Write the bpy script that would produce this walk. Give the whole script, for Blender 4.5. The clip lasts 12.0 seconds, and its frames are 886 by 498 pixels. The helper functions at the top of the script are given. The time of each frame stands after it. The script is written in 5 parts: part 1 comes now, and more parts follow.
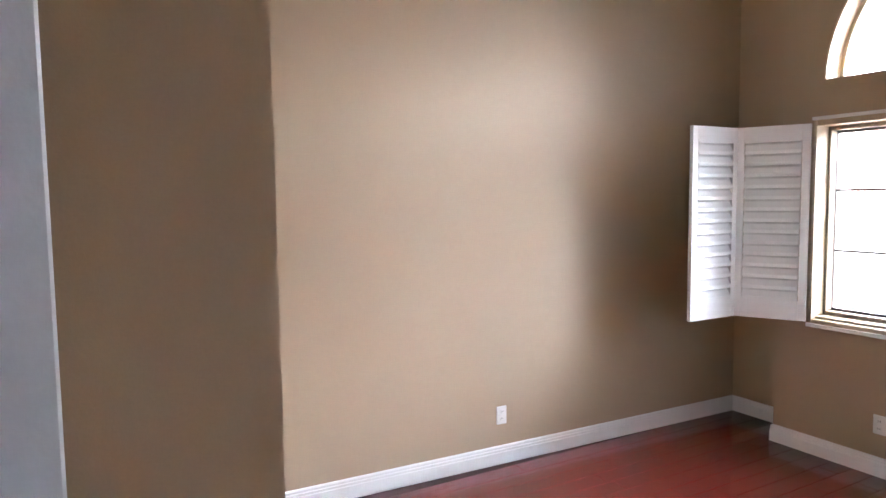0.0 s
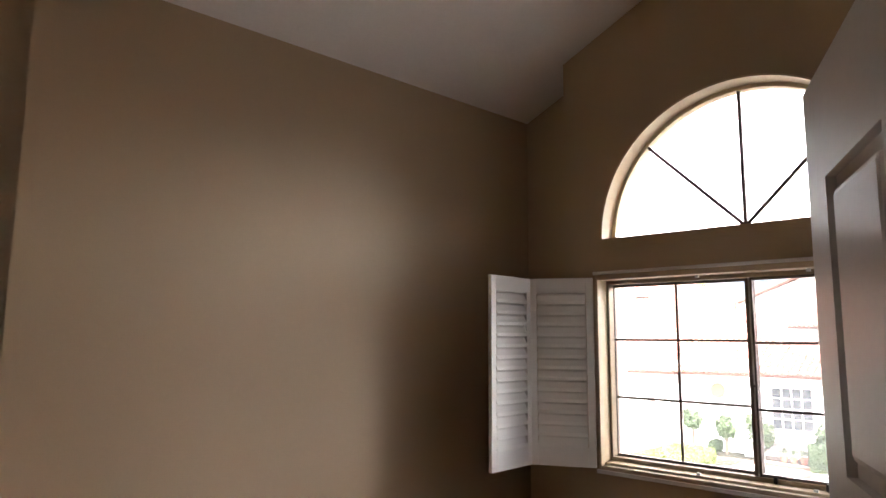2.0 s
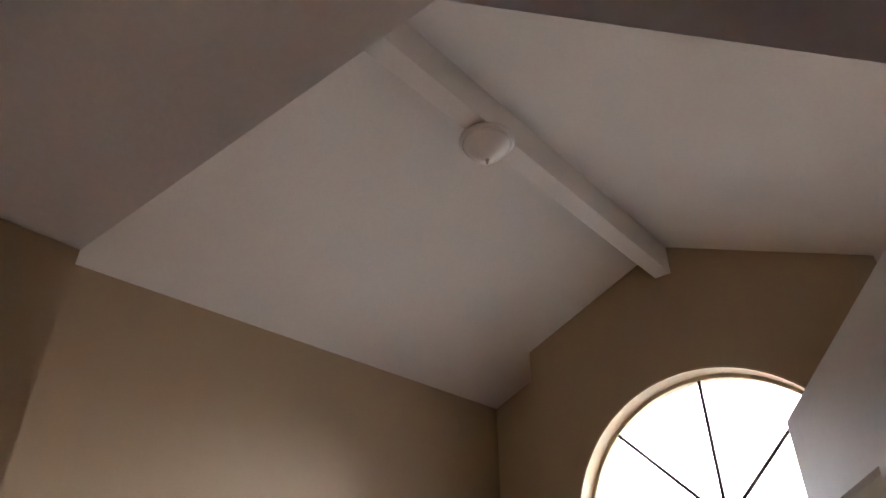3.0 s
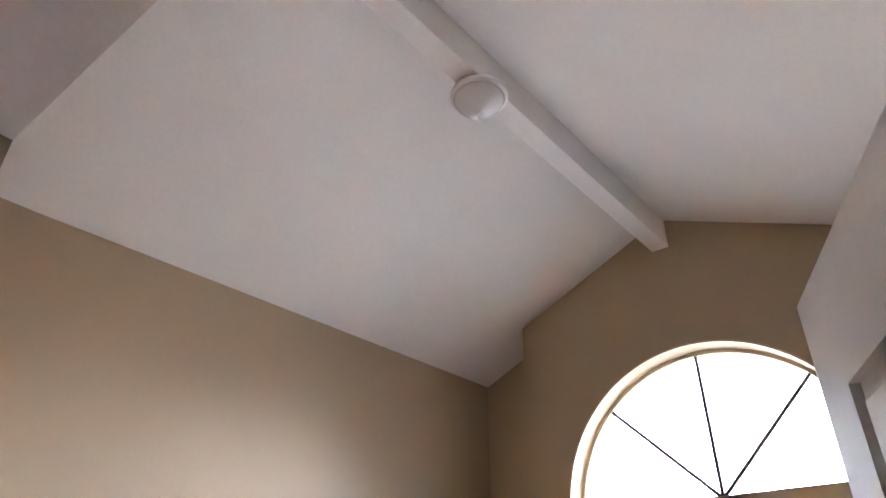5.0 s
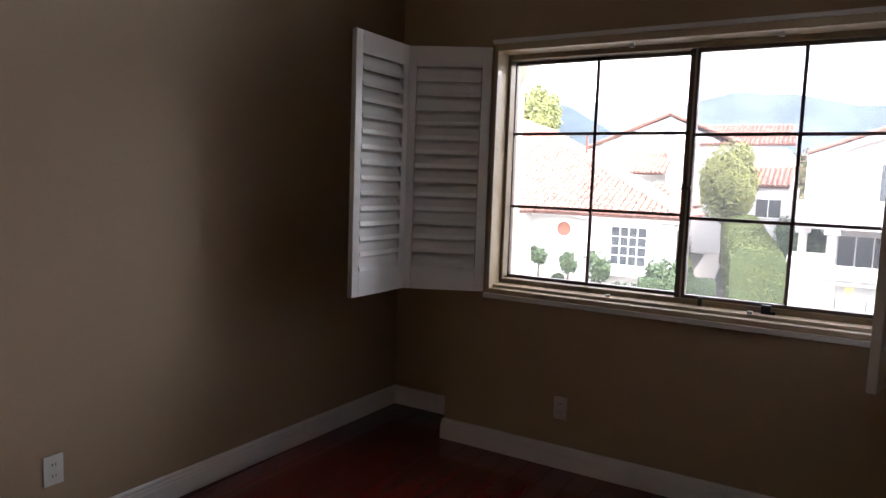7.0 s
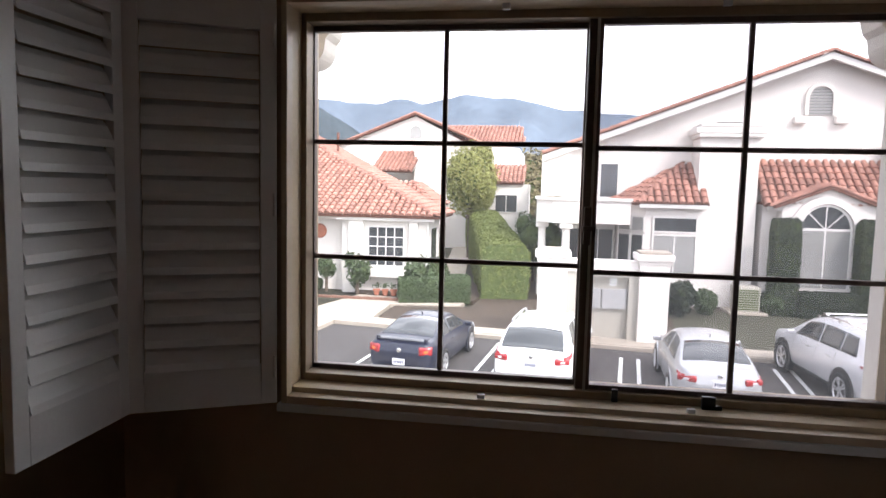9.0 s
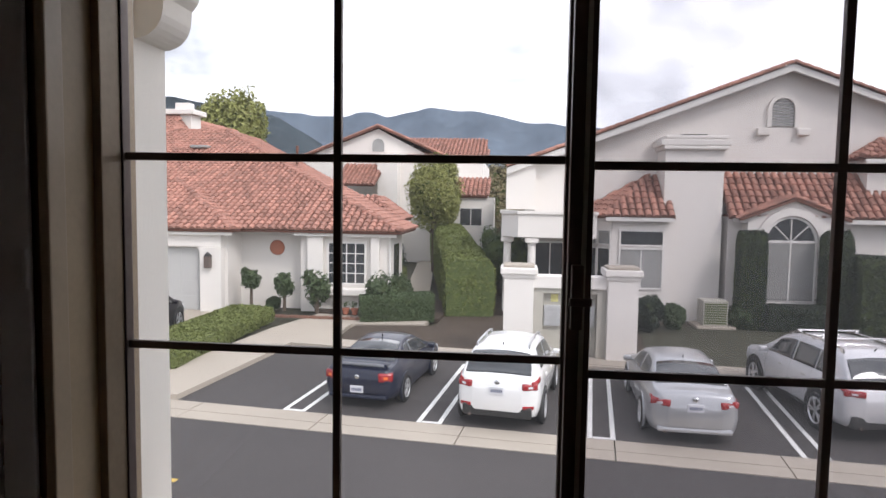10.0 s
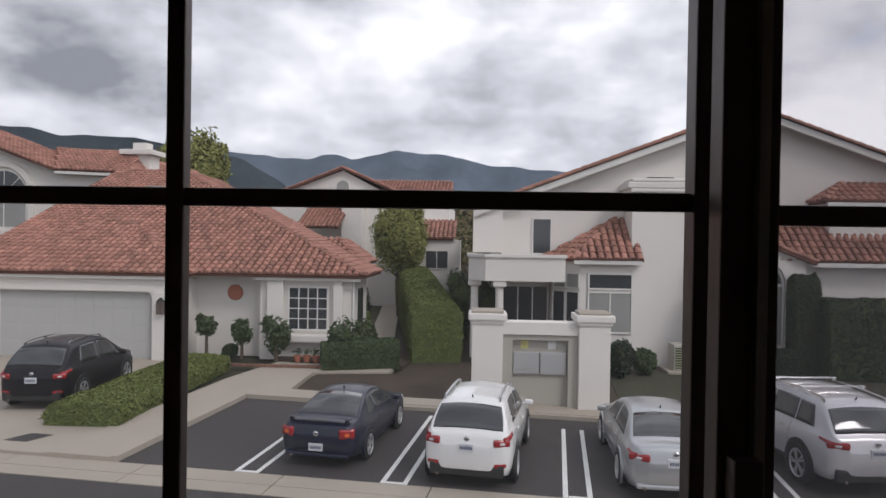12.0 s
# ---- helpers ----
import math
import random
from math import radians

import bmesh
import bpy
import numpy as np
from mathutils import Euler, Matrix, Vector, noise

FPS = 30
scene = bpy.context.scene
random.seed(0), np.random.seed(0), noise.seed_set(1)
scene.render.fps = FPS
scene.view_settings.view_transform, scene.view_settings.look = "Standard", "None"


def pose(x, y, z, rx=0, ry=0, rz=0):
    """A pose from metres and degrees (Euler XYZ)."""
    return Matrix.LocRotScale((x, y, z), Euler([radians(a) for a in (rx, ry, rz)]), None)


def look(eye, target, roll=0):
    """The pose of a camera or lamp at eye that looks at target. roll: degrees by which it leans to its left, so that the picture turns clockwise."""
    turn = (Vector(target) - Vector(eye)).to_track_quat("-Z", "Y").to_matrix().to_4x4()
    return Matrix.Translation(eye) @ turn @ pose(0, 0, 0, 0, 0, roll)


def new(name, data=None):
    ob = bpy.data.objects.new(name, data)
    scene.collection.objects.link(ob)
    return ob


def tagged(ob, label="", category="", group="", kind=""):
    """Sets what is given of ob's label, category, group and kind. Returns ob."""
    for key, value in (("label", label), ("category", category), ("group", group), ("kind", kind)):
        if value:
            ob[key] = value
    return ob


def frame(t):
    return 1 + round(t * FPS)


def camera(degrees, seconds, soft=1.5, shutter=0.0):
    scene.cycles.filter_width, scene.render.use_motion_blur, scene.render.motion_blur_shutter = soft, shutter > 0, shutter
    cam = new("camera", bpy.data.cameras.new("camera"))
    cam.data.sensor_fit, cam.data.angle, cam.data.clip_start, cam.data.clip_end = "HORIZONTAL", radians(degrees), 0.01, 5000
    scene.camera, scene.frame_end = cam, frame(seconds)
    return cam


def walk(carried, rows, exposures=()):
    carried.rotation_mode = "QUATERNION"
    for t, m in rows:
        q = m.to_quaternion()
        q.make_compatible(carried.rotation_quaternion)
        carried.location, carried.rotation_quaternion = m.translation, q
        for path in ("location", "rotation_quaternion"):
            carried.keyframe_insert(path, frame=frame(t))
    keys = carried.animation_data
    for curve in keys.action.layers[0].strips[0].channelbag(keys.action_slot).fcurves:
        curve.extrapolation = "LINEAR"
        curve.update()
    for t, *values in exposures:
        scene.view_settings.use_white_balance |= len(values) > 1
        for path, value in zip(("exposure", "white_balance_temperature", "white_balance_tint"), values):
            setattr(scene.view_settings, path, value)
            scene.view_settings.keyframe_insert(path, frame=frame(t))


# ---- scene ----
cam = camera(67.8, 12.0)
PATH = [
    (0, (1.571, -4.325, 1.708), (-0.164, -3.344, 1.548), -0.7),
    (0.5, (1.361, -4.252, 1.69), (-0.203, -3.016, 1.525), -0.6),
    (1, (1.273, -4.227, 1.687), (-0.202, -2.883, 1.556), -0.4),
    (1.5, (1.285, -4.232, 1.677), (-0.12, -2.808, 1.651), -0.1),
    (2, (1.384, -4.231, 1.718), (0.034, -2.78, 1.986), 0.4),
    (2.5, (1.403, -4.307, 1.77), (0.17, -2.892, 2.463), 0.5),
    (3, (1.375, -4.331, 1.763), (0.289, -3.013, 2.804), -0.1),
    (3.2, (1.35, -4.329, 1.768), (0.311, -3.045, 2.896), 0.2),
    (4.8, (1.358, -4.137, 1.718), (0.292, -2.889, 2.861), 2.3),
    (5, (1.28, -4.134, 1.671), (0.194, -2.81, 2.704), 0.7),
    (5.5, (1.123, -3.923, 1.472), (-0.089, -2.453, 2.083), 2.3),
    (6, (1.003, -3.765, 1.465), (-0.233, -2.208, 1.687), 1.8),
    (6.5, (0.838, -3.524, 1.432), (-0.302, -1.882, 1.362), 1.7),
    (6.7, (0.752, -3.438, 1.428), (-0.334, -1.765, 1.272), 1.7),
    (8.3, (0.033, -2.738, 1.543), (-0.57, -0.844, 1.325), 1.6),
    (8.5, (-0.039, -2.593, 1.542), (-0.554, -0.671, 1.335), 1.5),
    (9, (-0.114, -2.177, 1.572), (-0.415, -0.209, 1.384), 1.3),
    (9.5, (-0.098, -1.712, 1.604), (-0.313, 0.269, 1.435), 1.1),
    (10, (-0.106, -1.291, 1.635), (-0.307, 0.693, 1.487), 0.9),
    (10.5, (-0.11, -0.988, 1.667), (-0.31, 0.998, 1.549), 1.0),
    (11, (-0.109, -0.781, 1.684), (-0.311, 1.207, 1.599), 1.0),
    (11.5, (-0.159, -0.677, 1.692), (-0.358, 1.312, 1.648), 1.0),
    (12, (-0.185, -0.57, 1.678), (-0.284, 1.428, 1.658), 0.9),
]
walk(cam, [(t, look(e, g, r)) for t, e, g, r in PATH],
     exposures=[(0.0, 6.1, 5500, 12), (0.4, 5.8, 5300, 12), (1.0, 5.2, 5200, 12), (1.5, 4.95, 5600, 12), (2.0, 4.5, 6500, 13), (2.5, 4.25, 6900, 13),
                (3.2, 5.3, 5900, 12), (4.8, 6.05, 5450, 9), (5.2, 5.8, 5500, 9), (5.7, 4.8, 5700, 10), (6.0, 4.1, 5800, 11), (6.5, 3.6, 5900, 13),
                (7.5, 3.35, 6100, 13), (8.5, 3.0, 6200, 15), (9.0, 2.25, 6300, 14), (9.5, 1.5, 6300, 14), (10.0, 1.1, 6300, 14), (11.0, 0.5, 6300, 14), (12.0, 0.1, 6300, 14)])

# ---- world and sun ----
world = bpy.data.worlds.new("sky")
scene.world = world
world.use_nodes = True
wn, wl = world.node_tree.nodes, world.node_tree.links
wn.clear()
sky = wn.new("ShaderNodeTexSky")
sky.sky_type, sky.sun_disc = "NISHITA", False
sky.sun_elevation, sky.sun_rotation = radians(48), radians(70)
sky_bg = wn.new("ShaderNodeBackground")
sky_bg.inputs[1].default_value = 0.15
wl.new(sky.outputs[0], sky_bg.inputs[0])
coord = wn.new("ShaderNodeTexCoord")
stretch = wn.new("ShaderNodeMapping")
stretch.inputs["Scale"].default_value = (2.2, 2.2, 4.2)
stretch.inputs["Location"].default_value = (0.9, 0.35, 0.2)
wl.new(coord.outputs["Generated"], stretch.inputs[0])
cover = wn.new("ShaderNodeTexNoise")
cover.inputs["Scale"].default_value, cover.inputs["Detail"].default_value = 1.3, 9.0
cover.inputs["Roughness"].default_value = 0.55
wl.new(stretch.outputs[0], cover.inputs[0])
cover_ramp = wn.new("ShaderNodeValToRGB")
cover_ramp.color_ramp.elements[0].position, cover_ramp.color_ramp.elements[1].position = 0.20, 0.36
wl.new(cover.outputs[0], cover_ramp.inputs[0])
shade = wn.new("ShaderNodeTexNoise")
shade.inputs["Scale"].default_value, shade.inputs["Detail"].default_value = 1.75, 12.0
shade.inputs["Roughness"].default_value = 0.56
wl.new(stretch.outputs[0], shade.inputs[0])
shade_ramp = wn.new("ShaderNodeValToRGB")
els = shade_ramp.color_ramp.elements
els[0].position, els[0].color = 0.31, (0.24, 0.255, 0.28, 1)
els[1].position, els[1].color = 0.69, (1.0, 1.0, 1.0, 1)
mid = els.new(0.50)
mid.color = (0.60, 0.62, 0.65, 1)
# the overcast thins towards the east
east = wn.new("ShaderNodeSeparateXYZ")
wl.new(coord.outputs["Generated"], east.inputs[0])
thin = wn.new("ShaderNodeMath")
thin.operation, thin.inputs[1].default_value = "MULTIPLY_ADD", 0.16
wl.new(east.outputs["X"], thin.inputs[0]), wl.new(shade.outputs[0], thin.inputs[2])
wl.new(thin.outputs[0], shade_ramp.inputs[0])
cloud_bg = wn.new("ShaderNodeBackground")
cloud_bg.inputs[1].default_value = 1.16
wl.new(shade_ramp.outputs[0], cloud_bg.inputs[0])
wmix = wn.new("ShaderNodeMixShader")
wl.new(cover_ramp.outputs[0], wmix.inputs[0])
wl.new(sky_bg.outputs[0], wmix.inputs[1])
wl.new(cloud_bg.outputs[0], wmix.inputs[2])
wout = wn.new("ShaderNodeOutputWorld")
wl.new(wmix.outputs[0], wout.inputs[0])

sun_data = bpy.data.lights.new("sun", "SUN")
sun_data.energy, sun_data.angle, sun_data.color = 0.9, radians(14), (1.0, 0.95, 0.88)
sun = new("sun", sun_data)
sun.matrix_world = look((30, -22, 45), (0, 10, 0))


# ---- materials ----
def mat(name, color, rough=0.6, metal=0.0, vary=0.12, scale=3.0, fine=60.0, bump=0.15, island=0.0, spec=0.5, coat=0.0, stretch3=(1, 1, 1), dist=0.01, obj_random=0.0):
    """A principled material with colour variation at two scales and fine relief."""
    m = bpy.data.materials.new(name)
    m.use_nodes = True
    n, l = m.node_tree.nodes, m.node_tree.links
    b = n["Principled BSDF"]
    b.inputs["Roughness"].default_value, b.inputs["Metallic"].default_value = rough, metal
    b.inputs["Specular IOR Level"].default_value, b.inputs["Coat Weight"].default_value = spec, coat
    b.inputs["Coat Roughness"].default_value = 0.05
    tc = n.new("ShaderNodeTexCoord")
    mp = n.new("ShaderNodeMapping")
    mp.inputs["Scale"].default_value = stretch3
    l.new(tc.outputs["Object"], mp.inputs[0])
    big, small = n.new("ShaderNodeTexNoise"), n.new("ShaderNodeTexNoise")
    big.inputs["Scale"].default_value, big.inputs["Detail"].default_value = scale, 4
    small.inputs["Scale"].default_value, small.inputs["Detail"].default_value = fine, 3
    l.new(mp.outputs[0], big.inputs[0]), l.new(mp.outputs[0], small.inputs[0])
    add = n.new("ShaderNodeMath")
    add.operation = "ADD"
    l.new(big.outputs[0], add.inputs[0]), l.new(small.outputs[0], add.inputs[1])
    value = add.outputs[0]
    for amount, node, socket in ((island, "ShaderNodeNewGeometry", "Random Per Island"), (obj_random, "ShaderNodeObjectInfo", "Random")):
        if amount:
            src, mad = n.new(node), n.new("ShaderNodeMath")
            mad.operation = "MULTIPLY_ADD"
            mad.inputs[1].default_value = amount
            l.new(src.outputs[socket], mad.inputs[0]), l.new(value, mad.inputs[2])
            value = mad.outputs[0]
    top = 1.45 + island + obj_random
    rg = n.new("ShaderNodeMapRange")
    rg.inputs["From Min"].default_value, rg.inputs["From Max"].default_value = 0.55, top
    rg.inputs["To Min"].default_value, rg.inputs["To Max"].default_value = 1 - vary, 1 + vary
    l.new(value, rg.inputs["Value"])
    hv = n.new("ShaderNodeHueSaturation")
    hv.inputs["Color"].default_value = (*color, 1)
    l.new(rg.outputs[0], hv.inputs["Value"])
    l.new(hv.outputs[0], b.inputs["Base Color"])
    if bump:
        bp = n.new("ShaderNodeBump")
        bp.inputs["Strength"].default_value, bp.inputs["Distance"].default_value = bump, dist
        l.new(small.outputs[0], bp.inputs["Height"]), l.new(bp.outputs[0], b.inputs["Normal"])
    return m


def glass(name, tint=(1, 1, 1), veil=0.018):
    """Clear glass; a translucent film puts the haze of glare and dusty panes over the view."""
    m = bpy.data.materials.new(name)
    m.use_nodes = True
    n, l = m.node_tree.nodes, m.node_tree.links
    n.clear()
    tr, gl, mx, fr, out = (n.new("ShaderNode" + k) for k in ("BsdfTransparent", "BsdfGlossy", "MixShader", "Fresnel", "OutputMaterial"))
    tl, veil_mix = n.new("ShaderNodeBsdfTranslucent"), n.new("ShaderNodeMixShader")
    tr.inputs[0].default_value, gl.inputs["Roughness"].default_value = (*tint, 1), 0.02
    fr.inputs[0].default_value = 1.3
    l.new(fr.outputs[0], mx.inputs[0]), l.new(tr.outputs[0], mx.inputs[1]), l.new(gl.outputs[0], mx.inputs[2]), l.new(mx.outputs[0], veil_mix.inputs[1])
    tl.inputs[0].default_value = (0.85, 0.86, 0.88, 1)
    # bright veil over the view, built into the glass
    veil_mix.inputs[0].default_value = veil
    l.new(tl.outputs[0], veil_mix.inputs[2]), l.new(veil_mix.outputs[0], out.inputs[0])
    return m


M_WALL = mat("tan_wall_paint", (0.43, 0.325, 0.212), 0.62, vary=0.04, scale=1.2, fine=140, bump=0.08, dist=0.004)
M_CEIL = mat("ceiling_paint", (0.84, 0.82, 0.79), 0.85, vary=0.04, scale=2, fine=55, bump=0.25, dist=0.006)
M_TRIM = mat("white_trim_paint", (0.80, 0.79, 0.77), 0.35, vary=0.03, scale=5, fine=90, bump=0.04)
M_FLOOR = mat("cherry_plank", (0.125, 0.017, 0.012), 0.22, vary=0.35, scale=2.0, fine=18, bump=0.05, stretch3=(9, 0.9, 1), obj_random=0.5, coat=0.3)
M_SUB = mat("plank_joint", (0.03, 0.008, 0.006), 0.6)
M_BRONZE = mat("bronze_aluminium", (0.15, 0.115, 0.10), 0.42, metal=0.35, vary=0.15, scale=8, bump=0.03)
M_ALMOND = mat("almond_jamb", (0.60, 0.47, 0.30), 0.5, vary=0.08, scale=6, bump=0.04)
M_CASING = mat("casing_paint", (0.58, 0.46, 0.31), 0.4, vary=0.06, scale=6, bump=0.04)
M_FRAME = mat("tan_aluminium", (0.30, 0.225, 0.145), 0.42, metal=0.2, vary=0.15, scale=8, bump=0.03)
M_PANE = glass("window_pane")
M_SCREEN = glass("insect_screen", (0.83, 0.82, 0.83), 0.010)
M_PLATE = mat("outlet_plastic", (0.78, 0.77, 0.74), 0.35, vary=0.02)
M_SLOT = mat("outlet_slot", (0.05, 0.05, 0.05), 0.6)
M_OPAL = mat("opal_glass", (0.78, 0.77, 0.76), 0.25, vary=0.02, bump=0)
M_NICKEL = mat("brushed_nickel", (0.55, 0.53, 0.50), 0.3, metal=0.9, vary=0.05)
M_BLACK = mat("black_plastic", (0.02, 0.02, 0.02), 0.45, vary=0.1)
M_STUCCO = mat("white_stucco", (0.74, 0.705, 0.665), 0.9, vary=0.06, scale=0.5, fine=22, bump=0.2, dist=0.012)
M_STUCCO_OWN = mat("cream_stucco", (0.80, 0.77, 0.71), 0.9, vary=0.08, scale=3, fine=70, bump=0.25, dist=0.004)
M_FASCIA = mat("white_fascia", (0.72, 0.70, 0.67), 0.6, vary=0.05, scale=1.5)
M_TILE = mat("clay_tile", (0.345, 0.168, 0.125), 0.85, vary=0.5, scale=0.35, fine=9, bump=0.25, obj_random=1.1, dist=0.02)
M_TILES = mat("clay_tile_far", (0.345, 0.168, 0.125), 0.85, vary=0.5, scale=0.35, fine=9, bump=0.25, island=1.1, dist=0.02)
M_UNDER = mat("roof_underlay", (0.15, 0.065, 0.045), 0.9, vary=0.2)
M_ASPHALT = mat("asphalt", (0.053, 0.047, 0.046), 0.85, vary=0.22, scale=0.35, fine=30, bump=0.35)
M_CONC = mat("concrete", (0.38, 0.335, 0.28), 0.85, vary=0.14, scale=0.7, fine=20, bump=0.2)
M_LINE = mat("stall_paint", (0.72, 0.72, 0.70), 0.7, vary=0.12, scale=2, fine=25)
M_YELLOW = mat("yellow_paint", (0.55, 0.38, 0.08), 0.7, vary=0.15, scale=2)
M_SOIL = mat("garden_mulch", (0.058, 0.041, 0.028), 0.95, vary=0.4, scale=1.2, fine=14, bump=0.6, dist=0.05)
M_LAWN = mat("ground_cover", (0.048, 0.047, 0.027), 0.95, vary=0.4, scale=0.6, fine=10, bump=0.6, dist=0.05)
M_HEDGE = mat("hedge_leaf", (0.13, 0.155, 0.036), 0.7, vary=0.28, island=0.8, scale=0.8)
M_LEAF = mat("dark_leaf", (0.055, 0.085, 0.030), 0.6, vary=0.45, island=0.8, scale=0.8)
M_CYP = mat("cypress_leaf", (0.022, 0.036, 0.018), 0.7, vary=0.4, island=0.8)
M_OLIVE = mat("olive_leaf", (0.24, 0.25, 0.075), 0.7, vary=0.4, island=0.8)
M_AUTUMN = mat("autumn_leaf", (0.20, 0.17, 0.085), 0.7, vary=0.4, island=0.8)
# shade inside foliage put into one dark green; the louvres reuse it
M_CORE = mat("shaded_foliage_core", (0.070, 0.095, 0.027), 0.95, vary=0.4, scale=3)
M_BARK = mat("bark", (0.10, 0.075, 0.055), 0.9, vary=0.3, scale=8)
# distance haze is mixed into the hills' blue-grey, most in the far range
M_HILL = mat("haze_tinted_hill", (0.115, 0.14, 0.175), 1.0, vary=0.3, scale=0.006, fine=0.05, bump=0, spec=0.0)
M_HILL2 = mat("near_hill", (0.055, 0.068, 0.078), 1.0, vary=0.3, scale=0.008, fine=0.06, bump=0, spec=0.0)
M_WINDARK = mat("dark_window_glass", (0.045, 0.05, 0.055), 0.06, vary=0.15, scale=0.8, bump=0, spec=0.8)
M_WINGREY = mat("curtained_window_glass", (0.30, 0.30, 0.29), 0.1, vary=0.12, scale=0.8, bump=0, spec=0.6)
# door paint greyed to include the shade under the header
M_GARAGE = mat("shaded_garage_door_paint", (0.46, 0.46, 0.45), 0.55, vary=0.04, scale=1)
M_EDGING = mat("weathered_edging", (0.20, 0.105, 0.075), 0.9, vary=0.35, scale=5)
M_TERRA = mat("terracotta", (0.42, 0.16, 0.10), 0.85, vary=0.2, scale=6)
M_TAUPE = mat("mailbox_recess", (0.42, 0.40, 0.35), 0.7, vary=0.05)
M_MAIL = mat("mailbox_metal", (0.50, 0.50, 0.50), 0.4, metal=0.4, vary=0.05)
M_NOTEY = mat("yellow_notice", (0.65, 0.60, 0.25), 0.8)
M_NOTEW = mat("white_notice", (0.75, 0.75, 0.73), 0.8)
M_NAVY = mat("navy_car_paint", (0.008, 0.011, 0.028), 0.3, metal=0.0, vary=0.05, bump=0, coat=0.35, spec=0.35)
M_WHITE = mat("white_car_paint", (0.78, 0.78, 0.78), 0.25, vary=0.02, bump=0, coat=1.0)
M_SILVER = mat("silver_car_paint", (0.42, 0.43, 0.45), 0.3, metal=0.5, vary=0.03, bump=0, coat=0.8)
M_PALE = mat("pale_silver_car_paint", (0.64, 0.64, 0.66), 0.3, metal=0.3, vary=0.03, bump=0, coat=0.8)
M_BLACKCAR = mat("black_car_paint", (0.010, 0.009, 0.012), 0.3, metal=0.0, vary=0.05, bump=0, coat=0.15, spec=0.25)
M_CARGLASS = mat("car_glass", (0.085, 0.09, 0.095), 0.05, metal=0.5, vary=0.05, bump=0, spec=0.9)
M_TYRE = mat("tyre_rubber", (0.02, 0.02, 0.021), 0.8, vary=0.2)
M_RIM = mat("alloy_rim", (0.66, 0.66, 0.67), 0.3, metal=0.8, vary=0.05)
M_RED = mat("tail_lamp_red", (0.30, 0.012, 0.016), 0.2, vary=0.08, bump=0, coat=0.6)
M_ORANGE = mat("tail_lamp_amber", (0.75, 0.16, 0.04), 0.2, vary=0.08, bump=0)
M_PLATEW = mat("licence_plate", (0.62, 0.63, 0.66), 0.5)
M_INK = mat("plate_ink", (0.08, 0.09, 0.16), 0.6)
M_CHROME = mat("chrome", (0.7, 0.7, 0.7), 0.12, metal=1.0, vary=0.02, bump=0)


# ---- mesh helpers ----
def mesh_object(name, bm, material, smooth=False):
    me = bpy.data.meshes.new(name)
    bmesh.ops.recalc_face_normals(bm, faces=bm.faces)
    if smooth:
        for f in bm.faces:
            f.smooth = True
    bm.to_mesh(me)
    bm.free()
    me.materials.append(material)
    return new(name, me)


def part(name, bm, material, parent, label="", smooth=False):
    ob = mesh_object(name, bm, material, smooth)
    ob.parent = parent
    return tagged(ob, label)


def thing(name, label, category, at=None, group="", kind=""):
    ob = new(name)
    ob.empty_display_size = 0.1
    ob.matrix_basis = at if at is not None else Matrix()
    return tagged(ob, label, category, group, kind)


def setting(name, bm, material, label="", category="", smooth=False):
    return tagged(mesh_object(name, bm, material, smooth), label, category, kind="structure")


def add_box(bm, x0, x1, y0, y1, z0, z1, bev=0.0, m=None):
    g = bmesh.ops.create_cube(bm, size=1.0)
    vs = g["verts"]
    for v in vs:
        v.co = Vector(((x0 + x1) / 2 + v.co.x * (x1 - x0), (y0 + y1) / 2 + v.co.y * (y1 - y0), (z0 + z1) / 2 + v.co.z * (z1 - z0)))
        if m is not None:
            v.co = m @ v.co
    if bev:
        es = list({e for v in vs for e in v.link_edges})
        bmesh.ops.bevel(bm, geom=es, offset=bev, segments=2, affect="EDGES", profile=0.6)
    return bm


def box(x0, x1, y0, y1, z0, z1, bev=0.0, m=None):
    return add_box(bmesh.new(), x0, x1, y0, y1, z0, z1, bev, m)


def prism(points, depth, axis="y"):
    """A solid from an outline in x,z (axis y), x,y (axis z) or y,z (axis x), from depth[0] to depth[1]."""
    return add_prism(bmesh.new(), points, depth, axis)


def add_prism(bm, points, depth, axis="y"):
    def at(p, d):
        return {"y": (p[0], d, p[1]), "z": (p[0], p[1], d), "x": (d, p[0], p[1])}[axis]
    a = [bm.verts.new(at(p, depth[0])) for p in points]
    b = [bm.verts.new(at(p, depth[1])) for p in points]
    bm.faces.new(a), bm.faces.new(b[::-1])
    for i in range(len(points)):
        j = (i + 1) % len(points)
        bm.faces.new((a[i], a[j], b[j], b[i]))
    return bm


def add_cyl(bm, r0, r1, h, m, seg=20):
    bmesh.ops.create_cone(bm, cap_ends=True, segments=seg, radius1=r0, radius2=r1, depth=h, matrix=m)
    return bm


def lathe(profile, seg=32):
    """A turned shape about z from (radius, z) pairs."""
    bm = bmesh.new()
    rings = [[bm.verts.new((r * math.cos(2 * math.pi * k / seg), r * math.sin(2 * math.pi * k / seg), z)) for k in range(seg)] for r, z in profile]
    for a, b in zip(rings, rings[1:]):
        for k in range(seg):
            bm.faces.new((a[k], a[(k + 1) % seg], b[(k + 1) % seg], b[k]))
    bm.faces.new(rings[0][::-1]), bm.faces.new(rings[-1])
    return bm


